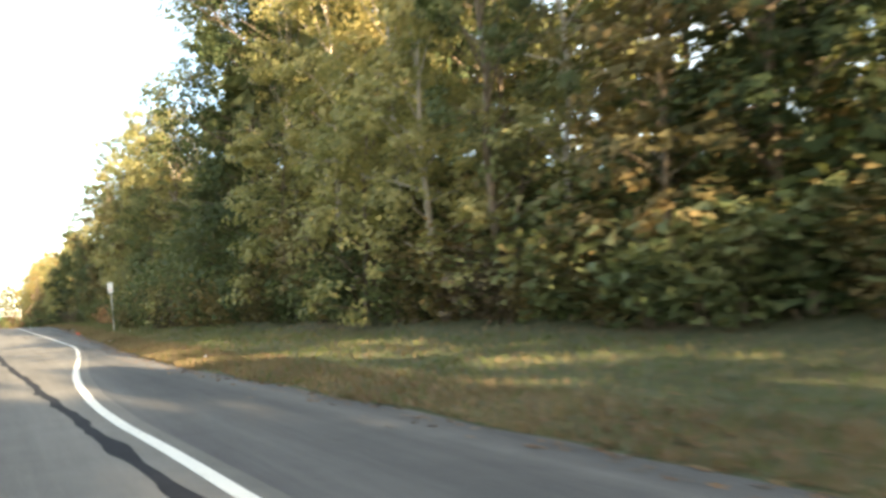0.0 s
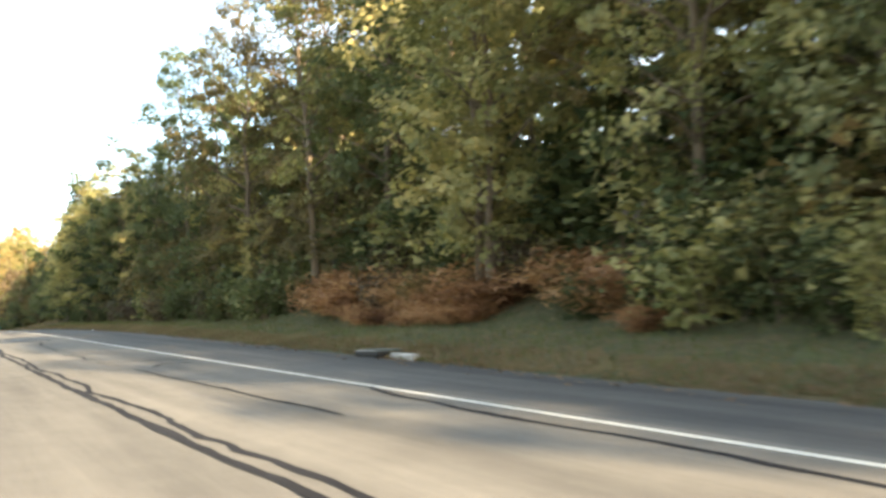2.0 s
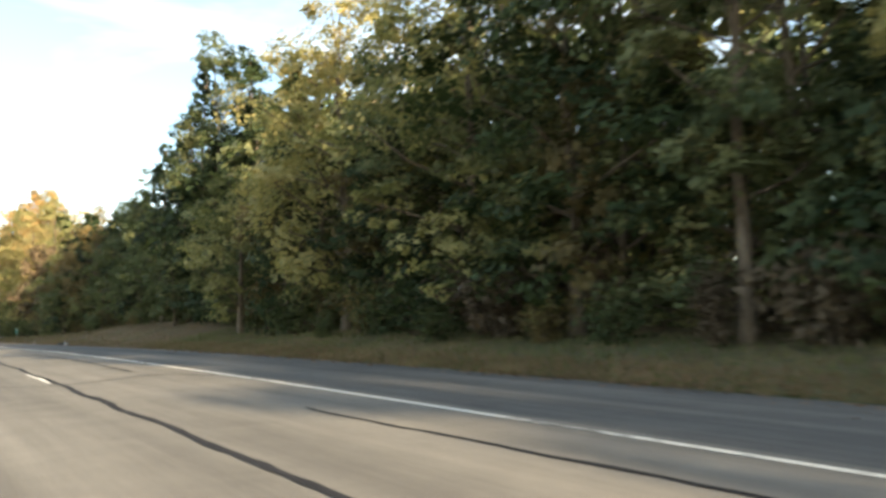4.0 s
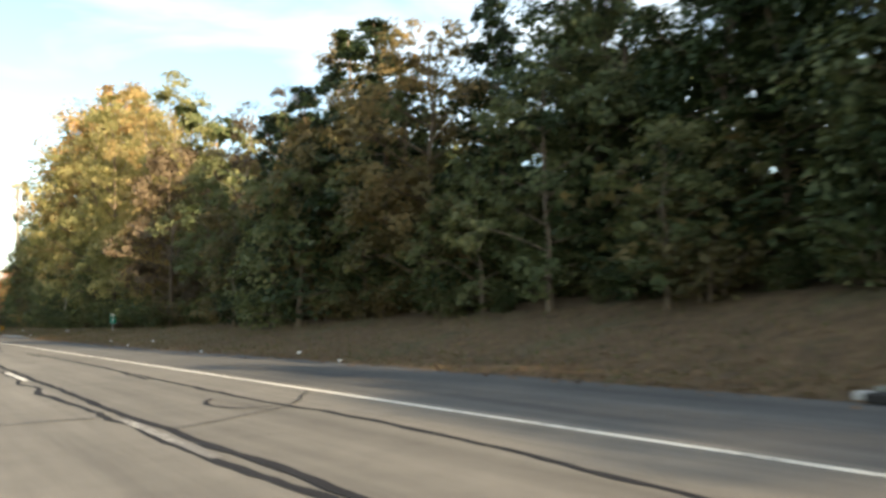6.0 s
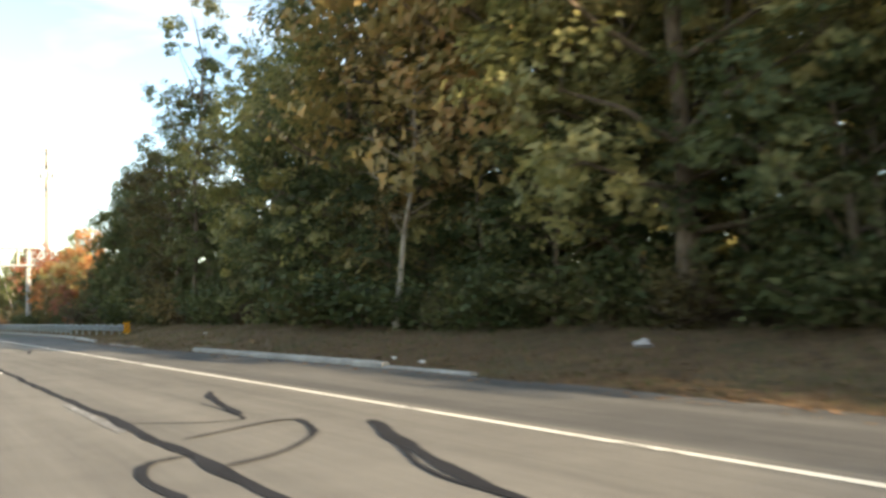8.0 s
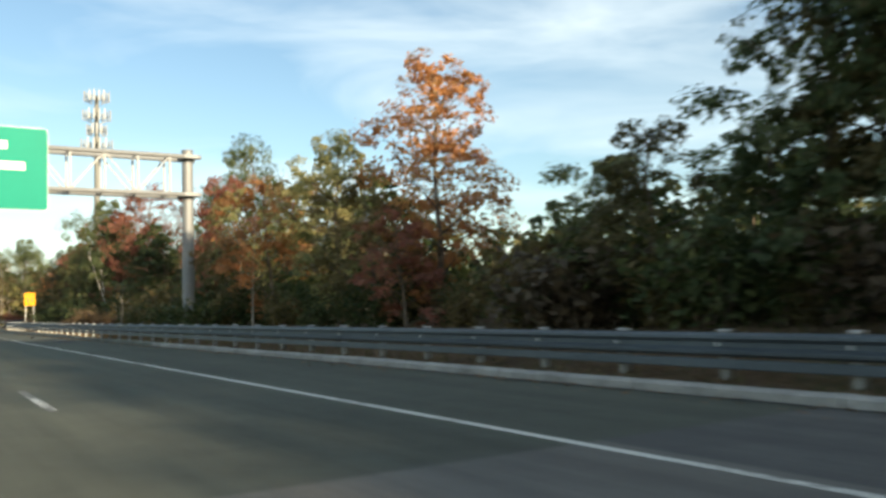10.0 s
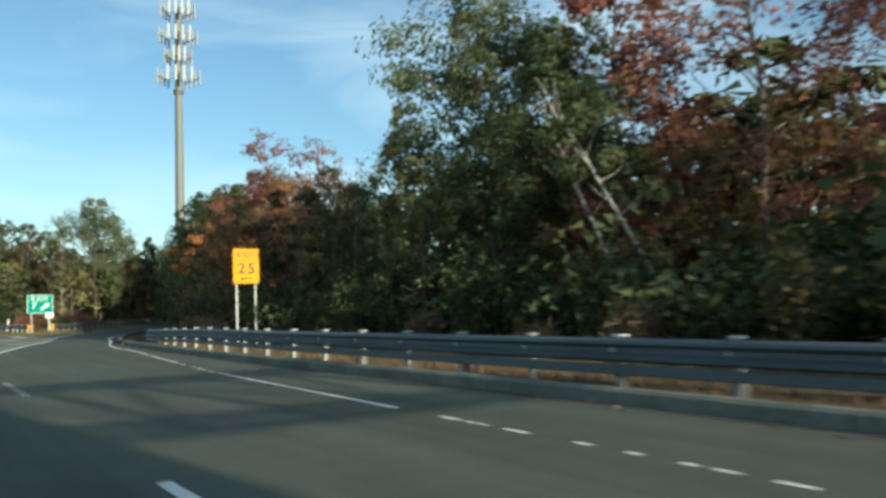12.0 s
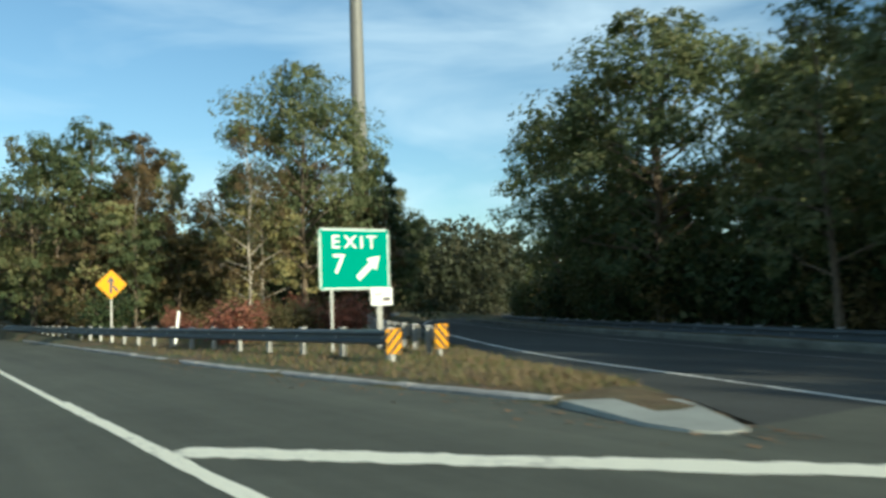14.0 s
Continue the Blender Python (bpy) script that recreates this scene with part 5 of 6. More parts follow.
while y < 310:
    tone = rt.choice(tones(y) + ["brown", "green"])
    h = min(interp(CANOPY, y) * 0.75, rt.uniform(4.0, 8.5))
    plant("tree", rt.choice(["low_a", "low_b", "low_c", "low_a"]), tone if tone != "dark" else "green", wood_x(y) + rt.uniform(4.4, 5.8) + (2.6 if 70 < y < 93 else 0), y, h, None, rt.uniform(0.9, 1.25))
    y += rt.uniform(3.2, 5.6)
# dense evergreens over the brown bank
y = 160.0
while y < 222:
    plant("tree", rt.choice(["cone", "cone", "low_c"]), rt.choice(["dark", "dark", "under"]), wood_x(y) + rt.uniform(6.6, 7.8), y, rt.uniform(4.5, 7.5), None, rt.uniform(1.25, 1.6))
    y += rt.uniform(2.4, 3.6)
# second and third rows
for off, step, k in ((10.5, 4.2, 1.0), (16.5, 5.4, 1.0)):
    y = 2.0
    while y < 318:
        h = interp(CANOPY, y - ((off - 5.5) * 1.9 if y < 118 else 0)) * rt.uniform(0.72, 1.02) * k
        tone = rt.choice(tones(y) + ["green"])
        plant("tree", rt.choice(["back_a", "back_b"]), tone if tone != "orange" else "brown", wood_x(y) + off + rt.uniform(-1.6, 1.6), y, h, None, rt.uniform(0.9, 1.2) * min(1.15, 13 / h), stuff=True)
        y += step * rt.uniform(0.75, 1.25)
# undergrowth along the foot of the wood
y = -30.0
while y < 326:
    e = wood_x(y)
    front = interp(FOOT, y) + 0.5
    for off, hmax in ((front, 1.7), (front + 1.5, 2.8)):
        if 71.5 < y < 92:
            off += 2.4
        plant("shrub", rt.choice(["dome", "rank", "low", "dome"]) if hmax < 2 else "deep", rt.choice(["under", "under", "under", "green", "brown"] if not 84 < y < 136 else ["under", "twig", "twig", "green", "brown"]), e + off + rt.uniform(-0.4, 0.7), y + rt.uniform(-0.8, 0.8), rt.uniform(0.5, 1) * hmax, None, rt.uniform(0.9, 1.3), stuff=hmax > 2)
    y += rt.uniform(1.7, 2.7)
# dead bracken on the bank, in low sprays with dark brush between them
for i in range(30):
    yy = 71.5 + i * 0.66 + rt.uniform(-0.8, 0.8)
    u = rt.uniform(0, 1)
    if i % 3 == 1:
        plant("shrub", "dome", ("twig", "under", "brown")[i // 3 % 3], interp(PAVED, yy) + 3.8 + 1.6 * u, yy, rt.uniform(0.9, 1.7), None, 1.2)
    else:
        plant("bracken", "fern", "fern", interp(PAVED, yy) + 3.3 + 2.4 * u, yy, rt.uniform(0.4, 0.75) + 0.55 * u, None, rt.uniform(1.4, 2.1))
for i in range(14):
    yy = rt.uniform(70, 94)
    plant("bracken", "fern", "fern", interp(PAVED, yy) + rt.uniform(2.9, 5.6), yy, rt.uniform(0.4, 0.65), None, rt.uniform(1.2, 1.9))
for i in range(16):
    yy = 67 + i * 1.9
    plant("shrub", "deep", rt.choice(["under", "under", "green"]), interp(PAVED, yy) + rt.uniform(7.5, 9.5), yy, rt.uniform(3.0, 4.6), None, 1.2, stuff=True)
# named trees of the roadside
for xx, yy, h, shape, tone in ((14.8, 50, 7.4, "mid_a", "yellow"), (14.6, 54, 7.0, "mid_b", "yellow"), (15.2, 57.6, 7.4, "mid_a", "green"), (14.6, 61, 7.8, "mid_b", "yellow"), (13.6, 9.4, 11.4, "mid_b", "under"), (14.6, 12.6, 12.4, "mid_a", "green"), (17.0, 196.5, 12.5, "mid_a", "dark"), (16.8, 193.4, 11.8, "mid_b", "green")):
    plant("tree", shape, tone, xx, yy, h, None, 1.0)
# high-crowned trees, mostly out of view, added to shade the road further on
for xx, yy, h in ((12.8, -5.5, 15.5), (13.6, 0.0, 15.5), (13.0, 4.6, 15.0)):
    plant("tree", "high", "green", xx, yy, h, None, 1.05)
for i in range(5):
    plant("tree", "low_a" if i % 2 else "low_c", "under", wood_x(166 + 3 * i) + 6.2, 166 + 3 * i, 4.2 + 0.9 * (i % 3), None, 1.2)
plant("tree", "mid_a", "dark", 16.2, 190, 9.5, 0.7, 1.1)
plant("tree", "mid_a", "under", 15.6, 184, 9.8, 2.2, 1.0)
plant("tree", "mid_b", "under", 17.5, 197, 9.2, 3.9, 1.1)
plant("tree", "oak", "orange", 17.0, 256, 23, 1.0, 0.95)
plant("tree", "tall_b", "orange", 14.5, 250, 18, 2.0, 0.95)
plant("tree", "tall_a", "yellow", 14.8, 243, 16, 4.0, 0.85)
plant("tree", "tall_a", "yellow", 14.2, 264, 19, 3.0, 0.9)
plant("tree", "sparse", "bare", 17.0, 224, 13.5, 0.5, 0.8, True)
plant("tree", "cone", "dark", 16.0, 215.7, 10.2, 0.5, 1.0)
plant("tree", "cone", "dark", 15.2, 211.5, 10.6, 1.5, 1.2)
plant("tree", "cone", "dark", 15.6, 208, 12.0, 2.5, 1.3)
plant("tree", "cone", "dark", 15.0, 204.5, 11.5, 0.9, 1.3)
plant("tree", "mid_a", "brown", 14.6, 200.5, 11.0, 2.5, 1.0)
plant("tree", "tall_a", "bare", 17.5, 218, 12.6, 0.3, 0.95)
plant("tree", "tall_b", "brown", 17.0, 212.0, 13.4, 1.3, 0.95)
plant("tree", "mid_b", "orange", 14.2, 235, 10.6, 0.3, 0.95)
plant("tree", "mid_a", "yellow", 14.0, 238.5, 10.0, 1.3, 0.95)
plant("tree", "tall_b", "yellow", 14.4, 247, 14.0, 0.8, 0.9)
plant("tree", "tall_c", "yellow", 14.2, 253, 15.5, 2.4, 0.95)
plant("tree", "low_b", "yellow", 13.3, 241, 4.4, 0.4, 0.8)
plant("tree", "mid_b", "orange", 13.6, 231.5, 8.2, 0.9, 0.85)
plant("tree", "mid_b", "rust", 16.2, 228.5, 9.6, 0.4, 0.7)
plant("tree", "mid_a", "green", 14.2, 298.5, 11.6, 0.9, 0.85)
plant("tree", "mid_b", "green", 13.6, 303, 9.4, 2.9, 0.85)
plant("tree", "tall_b", "green", 15.5, 168, 18.5, 0.3, 0.85)
for xx, yy, h, shape, tone in ((14.6, 54.4, 9.5, "tall_thin", "yellow"), (14.9, 55.9, 10.5, "tall_thin", "yellow"), (14.2, 64.0, 15, "tall_thin", "yellow"), (14.6, 48.4, 13, "bare", "brown"), (14.3, 51, 12, "bare", "yellow"), (15, 49.8, 14, "bare", "green"), (15.4, 60.4, 14, "bare", "brown"),
                               (13.8, 44.6, 17, "tall_c", "green"), (13.6, 67, 17, "tall_c", "yellow"), (13.4, 71, 17.5, "tall_c", "yellow"), (12.9, 78, 16, "tall_c", "yellow"), (12.9, 14, 12, "bare", "brown"), (12.8, 30.5, 10, "bare", "brown"), (13.4, 121, 8, "bare", "brown"),
                               (13.6, 119.5, 13.2, "tall_c", "green"), (13.4, 123.5, 12.8, "tall_b", "yellow"), (14.0, 127.5, 13.0, "mid_a", "green"), (13.6, 132, 11.8, "mid_b", "brown"), (14.2, 137, 11.5, "mid_a", "green"), (14, 143, 12.5, "mid_b", "green"), (14.2, 150, 13.2, "mid_a", "yellow"),
                               (14.4, 291, 11.5, "sparse", "brown"), (15.5, 285.5, 15.5, "sparse", "green"), (14.6, 296.5, 11.8, "mid_b", "green"), (14.5, 300.8, 11.8, "mid_a", "green")):
    plant("tree", shape, tone, xx, yy, h, None, 0.9, shape in ("bare", "tall_thin", "sparse"))
# vines heaped over the steep bank
rv = random.Random(77)
for off, low, high in ((1.0, 1.3, 2.2), (2.2, 1.8, 2.8), (3.6, 2.2, 3.4)):
    y = 5.0
    while y < 118:
        if not (71 < y < 93 and off < 3):
            tone = rv.choice(["vine", "under", "vine", "vine_gold", "brown"] if y > 40 else ["vine", "under", "under", "brown"])
            plant("shrub", rv.choice(["dome", "rank", "dome"]), tone, interp(PAVED, y) + interp(FOOT, y) + off + rv.uniform(-0.5, 0.5), y, rv.uniform(low, high), None, rv.uniform(1.2, 1.7), stuff=off > 2)
        y += rv.uniform(1.5, 2.5)
# sunlit trees that hang out over the first verge
for xx, yy, h, shape, tone, turn in ((12.6, 21.5, 13, "tall_b", "yellow", 3.4), (12.4, 25.5, 14.5, "tall_c", "yellow", 0.6), (12.2, 29.5, 12.5, "tall_b", "yellow", 2.9), (11.9, 18.2, 9.5, "mid_b", "yellow", 0.2)):
    plant("tree", shape, tone, xx, yy, h, turn, 0.95, True)
# brush along the foot of the later woods
y = 168.0
while y < 312:
    tone = rv.choice(["under", "twig", "under", "brown", "under"])
    foot = interp([(168, 6.6), (192, 6.8), (205, 7.0), (213, 6.3), (222, 5.0), (236, 4.2), (250, 3.7), (312, 4.3)], y)
    plant("shrub", rv.choice(["dome", "rank", "low"]), tone, wood_x(y) + foot + rv.uniform(0.0, 0.8), y, rv.uniform(0.9, 1.9) * (1.5 if 190 < y < 216 else 1), None, rv.uniform(1.0, 1.4), stuff=True)
    y += rv.uniform(0.9, 1.6)
# small leafy trees that hide the trunks behind the bracken and beyond it
y = 88.0
while y < 140:
    plant("tree", rv.choice(["low_a", "low_c", "low_a"]), rv.choice(["green", "yellow", "green", "brown"]), interp(PAVED, y) + interp(FOOT, y) + rv.uniform(1.8, 3.2), y, rv.uniform(3.6, 6.2), None, rv.uniform(1.0, 1.3))
    y += rv.uniform(2.2, 3.4)
# the dark hedge of brush that closes the foot of the bank
y = 3.0
while y < 71:
    tone = rv.choice(["under", "twig", "under", "brown", "vine"] if y < 44 else ["under", "vine", "vine_gold", "under", "brown"])
    plant("shrub", rv.choice(["dome", "rank"]), tone, interp(PAVED, y) + interp(FOOT, y) + rv.uniform(0.1, 0.6), y, rv.uniform(1.3, 2.3), None, rv.uniform(1.0, 1.4), stuff=rv.random() < 0.75)
    y += rv.uniform(0.7, 1.2)
for xx, yy, h, w in ((13.2, 243.5, 5.2, 1.1), (13.5, 247.5, 6.4, 1.1), (13.2, 251.5, 5.6, 1.2), (13.6, 255, 6.8, 1.1), (13.3, 259.5, 5.4, 1.2), (13.5, 263.5, 6.2, 1.1), (13.2, 268, 5.0, 1.2)):
    plant("tree", "low_c" if h > 6 else "low_a", "under", xx, yy, h, None, w)
plant("tree", "bare", "brown", 12.3, 257.5, 12, 1.0, 0.9, True, None, 0.12)

# the thinner wood beside the exit
for shape, tone, x, y, h, w, pale in (
    ("sparse", "under", 20.5, 351.6, 14.0, 0.8, False), ("sparse", "green", 18.6, 347.4, 12.5, 0.7, False), ("sparse", "green", 18.0, 343.5, 12.5, 0.8, False), ("low_a", "dark", 22, 347, 5, 1.0, False), ("sparse", "green", 20.7, 360, 10.6, 0.6, True), ("cone", "under", 14.2, 354.4, 6.6, 1.3, False), ("cone", "green", 14.9, 353.4, 7.2, 1.35, False), ("cone", "under", 15.0, 351.8, 6.4, 1.25, False), ("sparse", "green", 15.4, 352.4, 7.0, 0.6, True),
    ("bare", "brown", 11.4, 347.8, 3.3, 1.3, True), ("mid_b", "red", 17.0, 369, 12.2, 0.85, False), ("sparse", "red", 17.2, 364.8, 12.4, 1.05, False), ("sparse", "red", 18.6, 361.6, 11.0, 0.9, False), ("low_a", "brown", 17.2, 366.5, 5.5, 1.1, False), ("oak", "green", 15.6, 373.4, 12.0, 0.78, False), ("mid_a", "green", 15.6, 369.6, 9.8, 0.85, False), ("mid_b", "brown", 16.8, 371.2, 10, 0.8, False),
    ("low_b", "brown", 15.4, 370, 5.5, 1.1, False), ("low_b", "red", 14.6, 368, 4, 1.2, False),
    ("sparse", "red", 19.2, 402.4, 13.2, 1.0, False), ("sparse", "red", 21.5, 400, 12.4, 0.8, False), ("mid_a", "brown", 18.2, 406.0, 10.0, 0.9, False), ("mid_c", "under", 18.0, 409.0, 10.4, 0.95, False), ("mid_a", "under", 17.6, 412, 10.4, 0.9, False), ("mid_a", "green", 19.5, 414, 10.8, 0.9, False), ("low_b", "amber", 15.2, 400, 7.2, 1.1, False), ("mid_b", "under", 20, 411, 11.4, 0.85, False), ("mid_a", "rust", 16.6, 392, 8.6, 1.0, False), ("mid_a", "red", 17.6, 398, 9.6, 1.0, False), ("low_a", "amber", 16.2, 396.5, 5.2, 0.9, False), ("mid_b", "rust", 18.4, 401.5, 10.6, 0.95, False),
    ("mid_b", "brown", 16.4, 387, 8.2, 0.9, False), ("bare", "bare", 14.2, 380.3, 7.6, 0.8, True), ("mid_c", "dark", 14.4, 386, 6.8, 1.2, False), ("mid_c", "brown", 13.2, 380, 6.2, 1.2, False), ("low_b", "brown", 13.6, 391, 7.5, 1.0, False), ("mid_a", "green", 16.0, 383, 6.8, 1.1, False), ("mid_c", "green", 13.4, 374, 8, 1.0, False),
    ("oak", "green", 27, 434, 14.6, 1.1, False), ("mid_a", "green", 24.6, 427, 11, 0.85, False), ("oak", "green", 29.5, 441, 12.6, 0.85, False), ("mid_a", "green", 22.6, 420, 10.6, 0.9, False), ("mid_a", "green", 20.3, 417.3, 11.9, 0.9, False), ("mid_b", "green", 20.0, 421.5, 10, 0.95, False), ("mid_b", "brown", 21.5, 415, 8.5, 0.95, False), ("oak", "green", 31, 428, 12.2, 0.9, False),
    ("mid_c", "green", 25.5, 424, 10.2, 1.1, False), ("low_b", "brown", 27.5, 430, 7.9, 1.2, False), ("low_a", "brown", 24, 418, 7.3, 1.2, False), ("mid_a", "green", 33, 448, 13.1, 1, False),
    ("oak", "green", 17.2, 449, 15.0, 0.76, False), ("mid_b", "umber", 20.5, 454, 10.6, 1.1, False), ("low_c", "dark", 22.6, 455, 9.2, 1.1, False), ("sparse", "umber", 13.6, 447, 10.7, 0.8, True), ("low_b", "yellow", 15, 449, 7.9, 1.0, True),
    ("mid_a", "under", 9.2, 462, 14.3, 0.95, False), ("mid_a", "under", 6.4, 464, 13.6, 0.9, False), ("mid_b", "umber", 12.0, 463, 13.6, 0.9, False), ("mid_b", "green", 14.2, 464, 12.8, 0.8, False), ("mid_a", "under", 15.6, 455, 9.9, 0.9, False), ("mid_a", "under", 18.4, 453, 10.1, 0.95, False), ("mid_b", "umber", 21.0, 451, 9.5, 1.0, False), ("cone", "dark", 23.4, 452, 10.3, 1.0, False), ("mid_a", "umber", 4.6, 470, 11, 1.0, False), ("mid_c", "dark", 24.0, 455.5, 10.6, 0.9, False), ("mid_a", "under", 26.8, 458, 10.1, 0.95, False), ("mid_a", "green", 29.6, 463, 11.0, 0.95, False), ("mid_a", "green", 7.6, 463, 13.0, 0.9, False), ("mid_b", "umber", 12, 462, 11.2, 1, False), ("sparse", "umber", 11.2, 459, 10.5, 0.8, True), ("low_c", "green", 10.2, 455, 7.5, 1.1, False), ("low_b", "umber", 7.6, 457, 6.2, 1.2, False),
    ("mid_a", "umber", 8.5, 480, 11.3, 1.0, False), ("mid_a", "green", 9, 498, 11.3, 1.1, False), ("mid_a", "umber", 11, 520, 12.4, 1.1, False), ("mid_a", "red", 12, 482, 12.4, 0.9, False), ("mid_b", "orange", 16, 474, 12.4, 1, False),
    ("mid_a", "green", 10, 545, 12.4, 1.2, False), ("mid_a", "umber", 10.5, 580, 13.6, 1.3, False), ("mid_a", "amber", 14.6, 317, 9.8, 0.95, False), ("mid_a", "yellow", 14.2, 323.5, 8.4, 0.9, False), ("low_a", "brown", 13.2, 318.5, 5.6, 1.1, False), ("low_a", "red", 12.8, 316, 4, 1.1, False), ("mid_c", "yellow", 16.5, 330.5, 8.6, 0.9, False), ("bare", "brown", 12.8, 329, 6.5, 0.9, True), ("low_b", "brown", 13.4, 333, 5, 1.2, False), ("mid_a", "red", 15.5, 341, 9.6, 0.8, False), ("low_a", "amber", 13.8, 329, 7.2, 1.0, False), ("low_a", "yellow", 14.5, 335, 7.5, 0.9, False),
):
    plant("tree", shape, tone, x, y, h, None, w, pale)
for x, y, h, turn in ((14.0, 366.1, 7.8, -1.5), (14.0, 364.8, 7.4, -1.1)):
    plant("birch", "leaning", "green", x, y, h, turn)
# fill behind them
for i in range(74):
    yy = rt.uniform(334, 418)
    xx = 17.5 + max(0, (yy - 392) * 0.42) + rt.uniform(1.5, 15)
    low = 338 < yy < 366
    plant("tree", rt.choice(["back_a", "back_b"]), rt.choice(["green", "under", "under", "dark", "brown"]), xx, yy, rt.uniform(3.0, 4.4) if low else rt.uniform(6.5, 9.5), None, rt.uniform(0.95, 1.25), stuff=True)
for i in range(44):
    yy = rt.uniform(420, 470)
    plant("tree", "far_a", rt.choice(["green", "brown", "green", "dark"]), interp(PAVED, min(yy, 479)) + rt.uniform(6, 26), yy, rt.uniform(6, 9.5), None, rt.uniform(0.95, 1.2), stuff=True)
for i in range(44):
    yy = rt.uniform(456, 530)
    xx = rt.uniform(9, min(46, 14 + (yy - 450) * 0.9))
    plant("tree", "far_a", rt.choice(["green", "brown", "brown", "yellow"]), xx, yy, rt.uniform(6, 9.0), None, rt.uniform(0.95, 1.25), False, 0.2, stuff=True)
for i in range(26):
    yy = rt.uniform(492, 560)
    plant("tree", "far_a", rt.choice(["green", "brown", "brown", "green"]), 18 + (yy - 408) * rt.uniform(0.38, 0.75), yy, rt.uniform(9, 14), None, rt.uniform(0.9, 1.1), False, 0.3, stuff=True)
for i in range(22):
    yy = rt.uniform(336, 366)
    plant("shrub", "deep", rt.choice(["under", "under", "brown"]), rt.uniform(14.5, 21), yy, rt.uniform(2.2, 4.0), None, 1.3, stuff=True)
# undergrowth by the exit
y = 328.0
while y < 460:
    e = interp(PAVED, y)
    for k in range(2):
        h = rt.uniform(1.2, 2.6)
        plant("shrub", "low" if h < 1.5 else rt.choice(["dome", "rank"]), rt.choice(["under", "under", "under", "brown"]), e + rt.uniform(4.0, 7.0), y + rt.uniform(-1, 1), h, None, rt.uniform(0.95, 1.25), stuff=k == 1)
    y += rt.uniform(1.6, 2.6)
for xx, yy, h in ((11.2, 388.2, 1.15), (11.6, 389.4, 1.1), (10.9, 386.6, 0.9), (11.0, 356.6, 1.7), (11.0, 352.2, 1.6), (11.2, 363, 1.5), (11, 366, 1.0), (12, 372, 1.1), (13.5, 397, 1.1), (12.9, 395, 1.2), (11.4, 391, 1.1), (12.2, 393, 1.2)):
    for k in range(2):
        plant("grass_tuft", "tuft", "dry", xx + rt.uniform(-0.5, 0.5), yy + rt.uniform(-0.6, 0.6), h * rt.uniform(0.6, 0.9), None, 1.1)
y = 396.0
while y < 446:
    plant("shrub", rt.choice(["dome", "rank"]), rt.choice(["under", "under", "dark", "brown"]), interp(PAVED, y) + rt.uniform(3.6, 5.4), y, rt.uniform(1.8, 3.4), None, rt.uniform(1.0, 1.4), stuff=True)
    y += rt.uniform(0.7, 1.2)
for i in range(26):
    yy = rt.uniform(436, 447)
    plant("shrub", rt.choice(["dome", "rank"]), rt.choice(["sumac", "sumac", "brown"]), rt.uniform(9.0, 9.0 + (yy - 424) * 0.42), yy, rt.uniform(1.0, 1.6), None, 1.2)
for i in range(14):
    yy = rt.uniform(446, 500)
    plant("shrub", rt.choice(["dome", "rank"]), rt.choice(["under", "brown"]), 7.4 + rt.uniform(0.2, 2.0), yy, rt.uniform(1.4, 2.4), None, 1.2)


def join_heap(tone, pale, items):
    """All the deep plants of one leaf colour as one mesh of trunks and leaves."""
    vs, fs, mats, base = [], [], [], 0
    for shape, m in items:
        for slot, me in enumerate(SHAPES[shape] if shape in SHAPES else SHRUBS[shape]):
            n = len(me.vertices)
            co = np.empty(n * 3)
            me.vertices.foreach_get("co", co)
            a = np.array(m)
            vs.append(co.reshape(-1, 3) @ a[:3, :3].T + a[:3, 3])
            idx = np.empty(len(me.loops), dtype=np.int32)
            me.loops.foreach_get("vertex_index", idx)
            start = np.empty(len(me.polygons), dtype=np.int32)
            me.polygons.foreach_get("loop_total", start)
            fs.append((idx + base, start))
            mats.append(np.full(len(me.polygons), slot, dtype=np.int32))
            base += n
    v, loops, totals = np.concatenate(vs), np.concatenate([f[0] for f in fs]), np.concatenate([f[1] for f in fs])
    me = bpy.data.meshes.new("back_woods")
    me.vertices.add(len(v))
    me.vertices.foreach_set("co", v.ravel())
    me.loops.add(len(loops))
    me.loops.foreach_set("vertex_index", loops.astype(np.int32))
    me.polygons.add(len(totals))
    me.polygons.foreach_set("loop_start", (np.cumsum(totals) - totals).astype(np.int32))
    me.polygons.foreach_set("loop_total", totals.astype(np.int32))
    me.materials.append(M_BARK_PALE if pale else M_BARK)
    me.materials.append(LABELS[tone][0])
    me.polygons.foreach_set("material_index", np.concatenate(mats))
    me.update()
    tagged(part("back_woods", me, None), "trees and undergrowth deeper in the wood, unseen shading ones among them", "woodland", kind="stuff")


for (tone, pale), items in heap.items():
    join_heap(tone, pale, items)


def woods(name, n, place, size, mat, label, seed):
    rng = np.random.default_rng(seed)
    ob = part(name, leaf_mesh(name, place(rng, n), size, rng), mat)
    return tagged(ob, label, "woodland", kind="stuff")


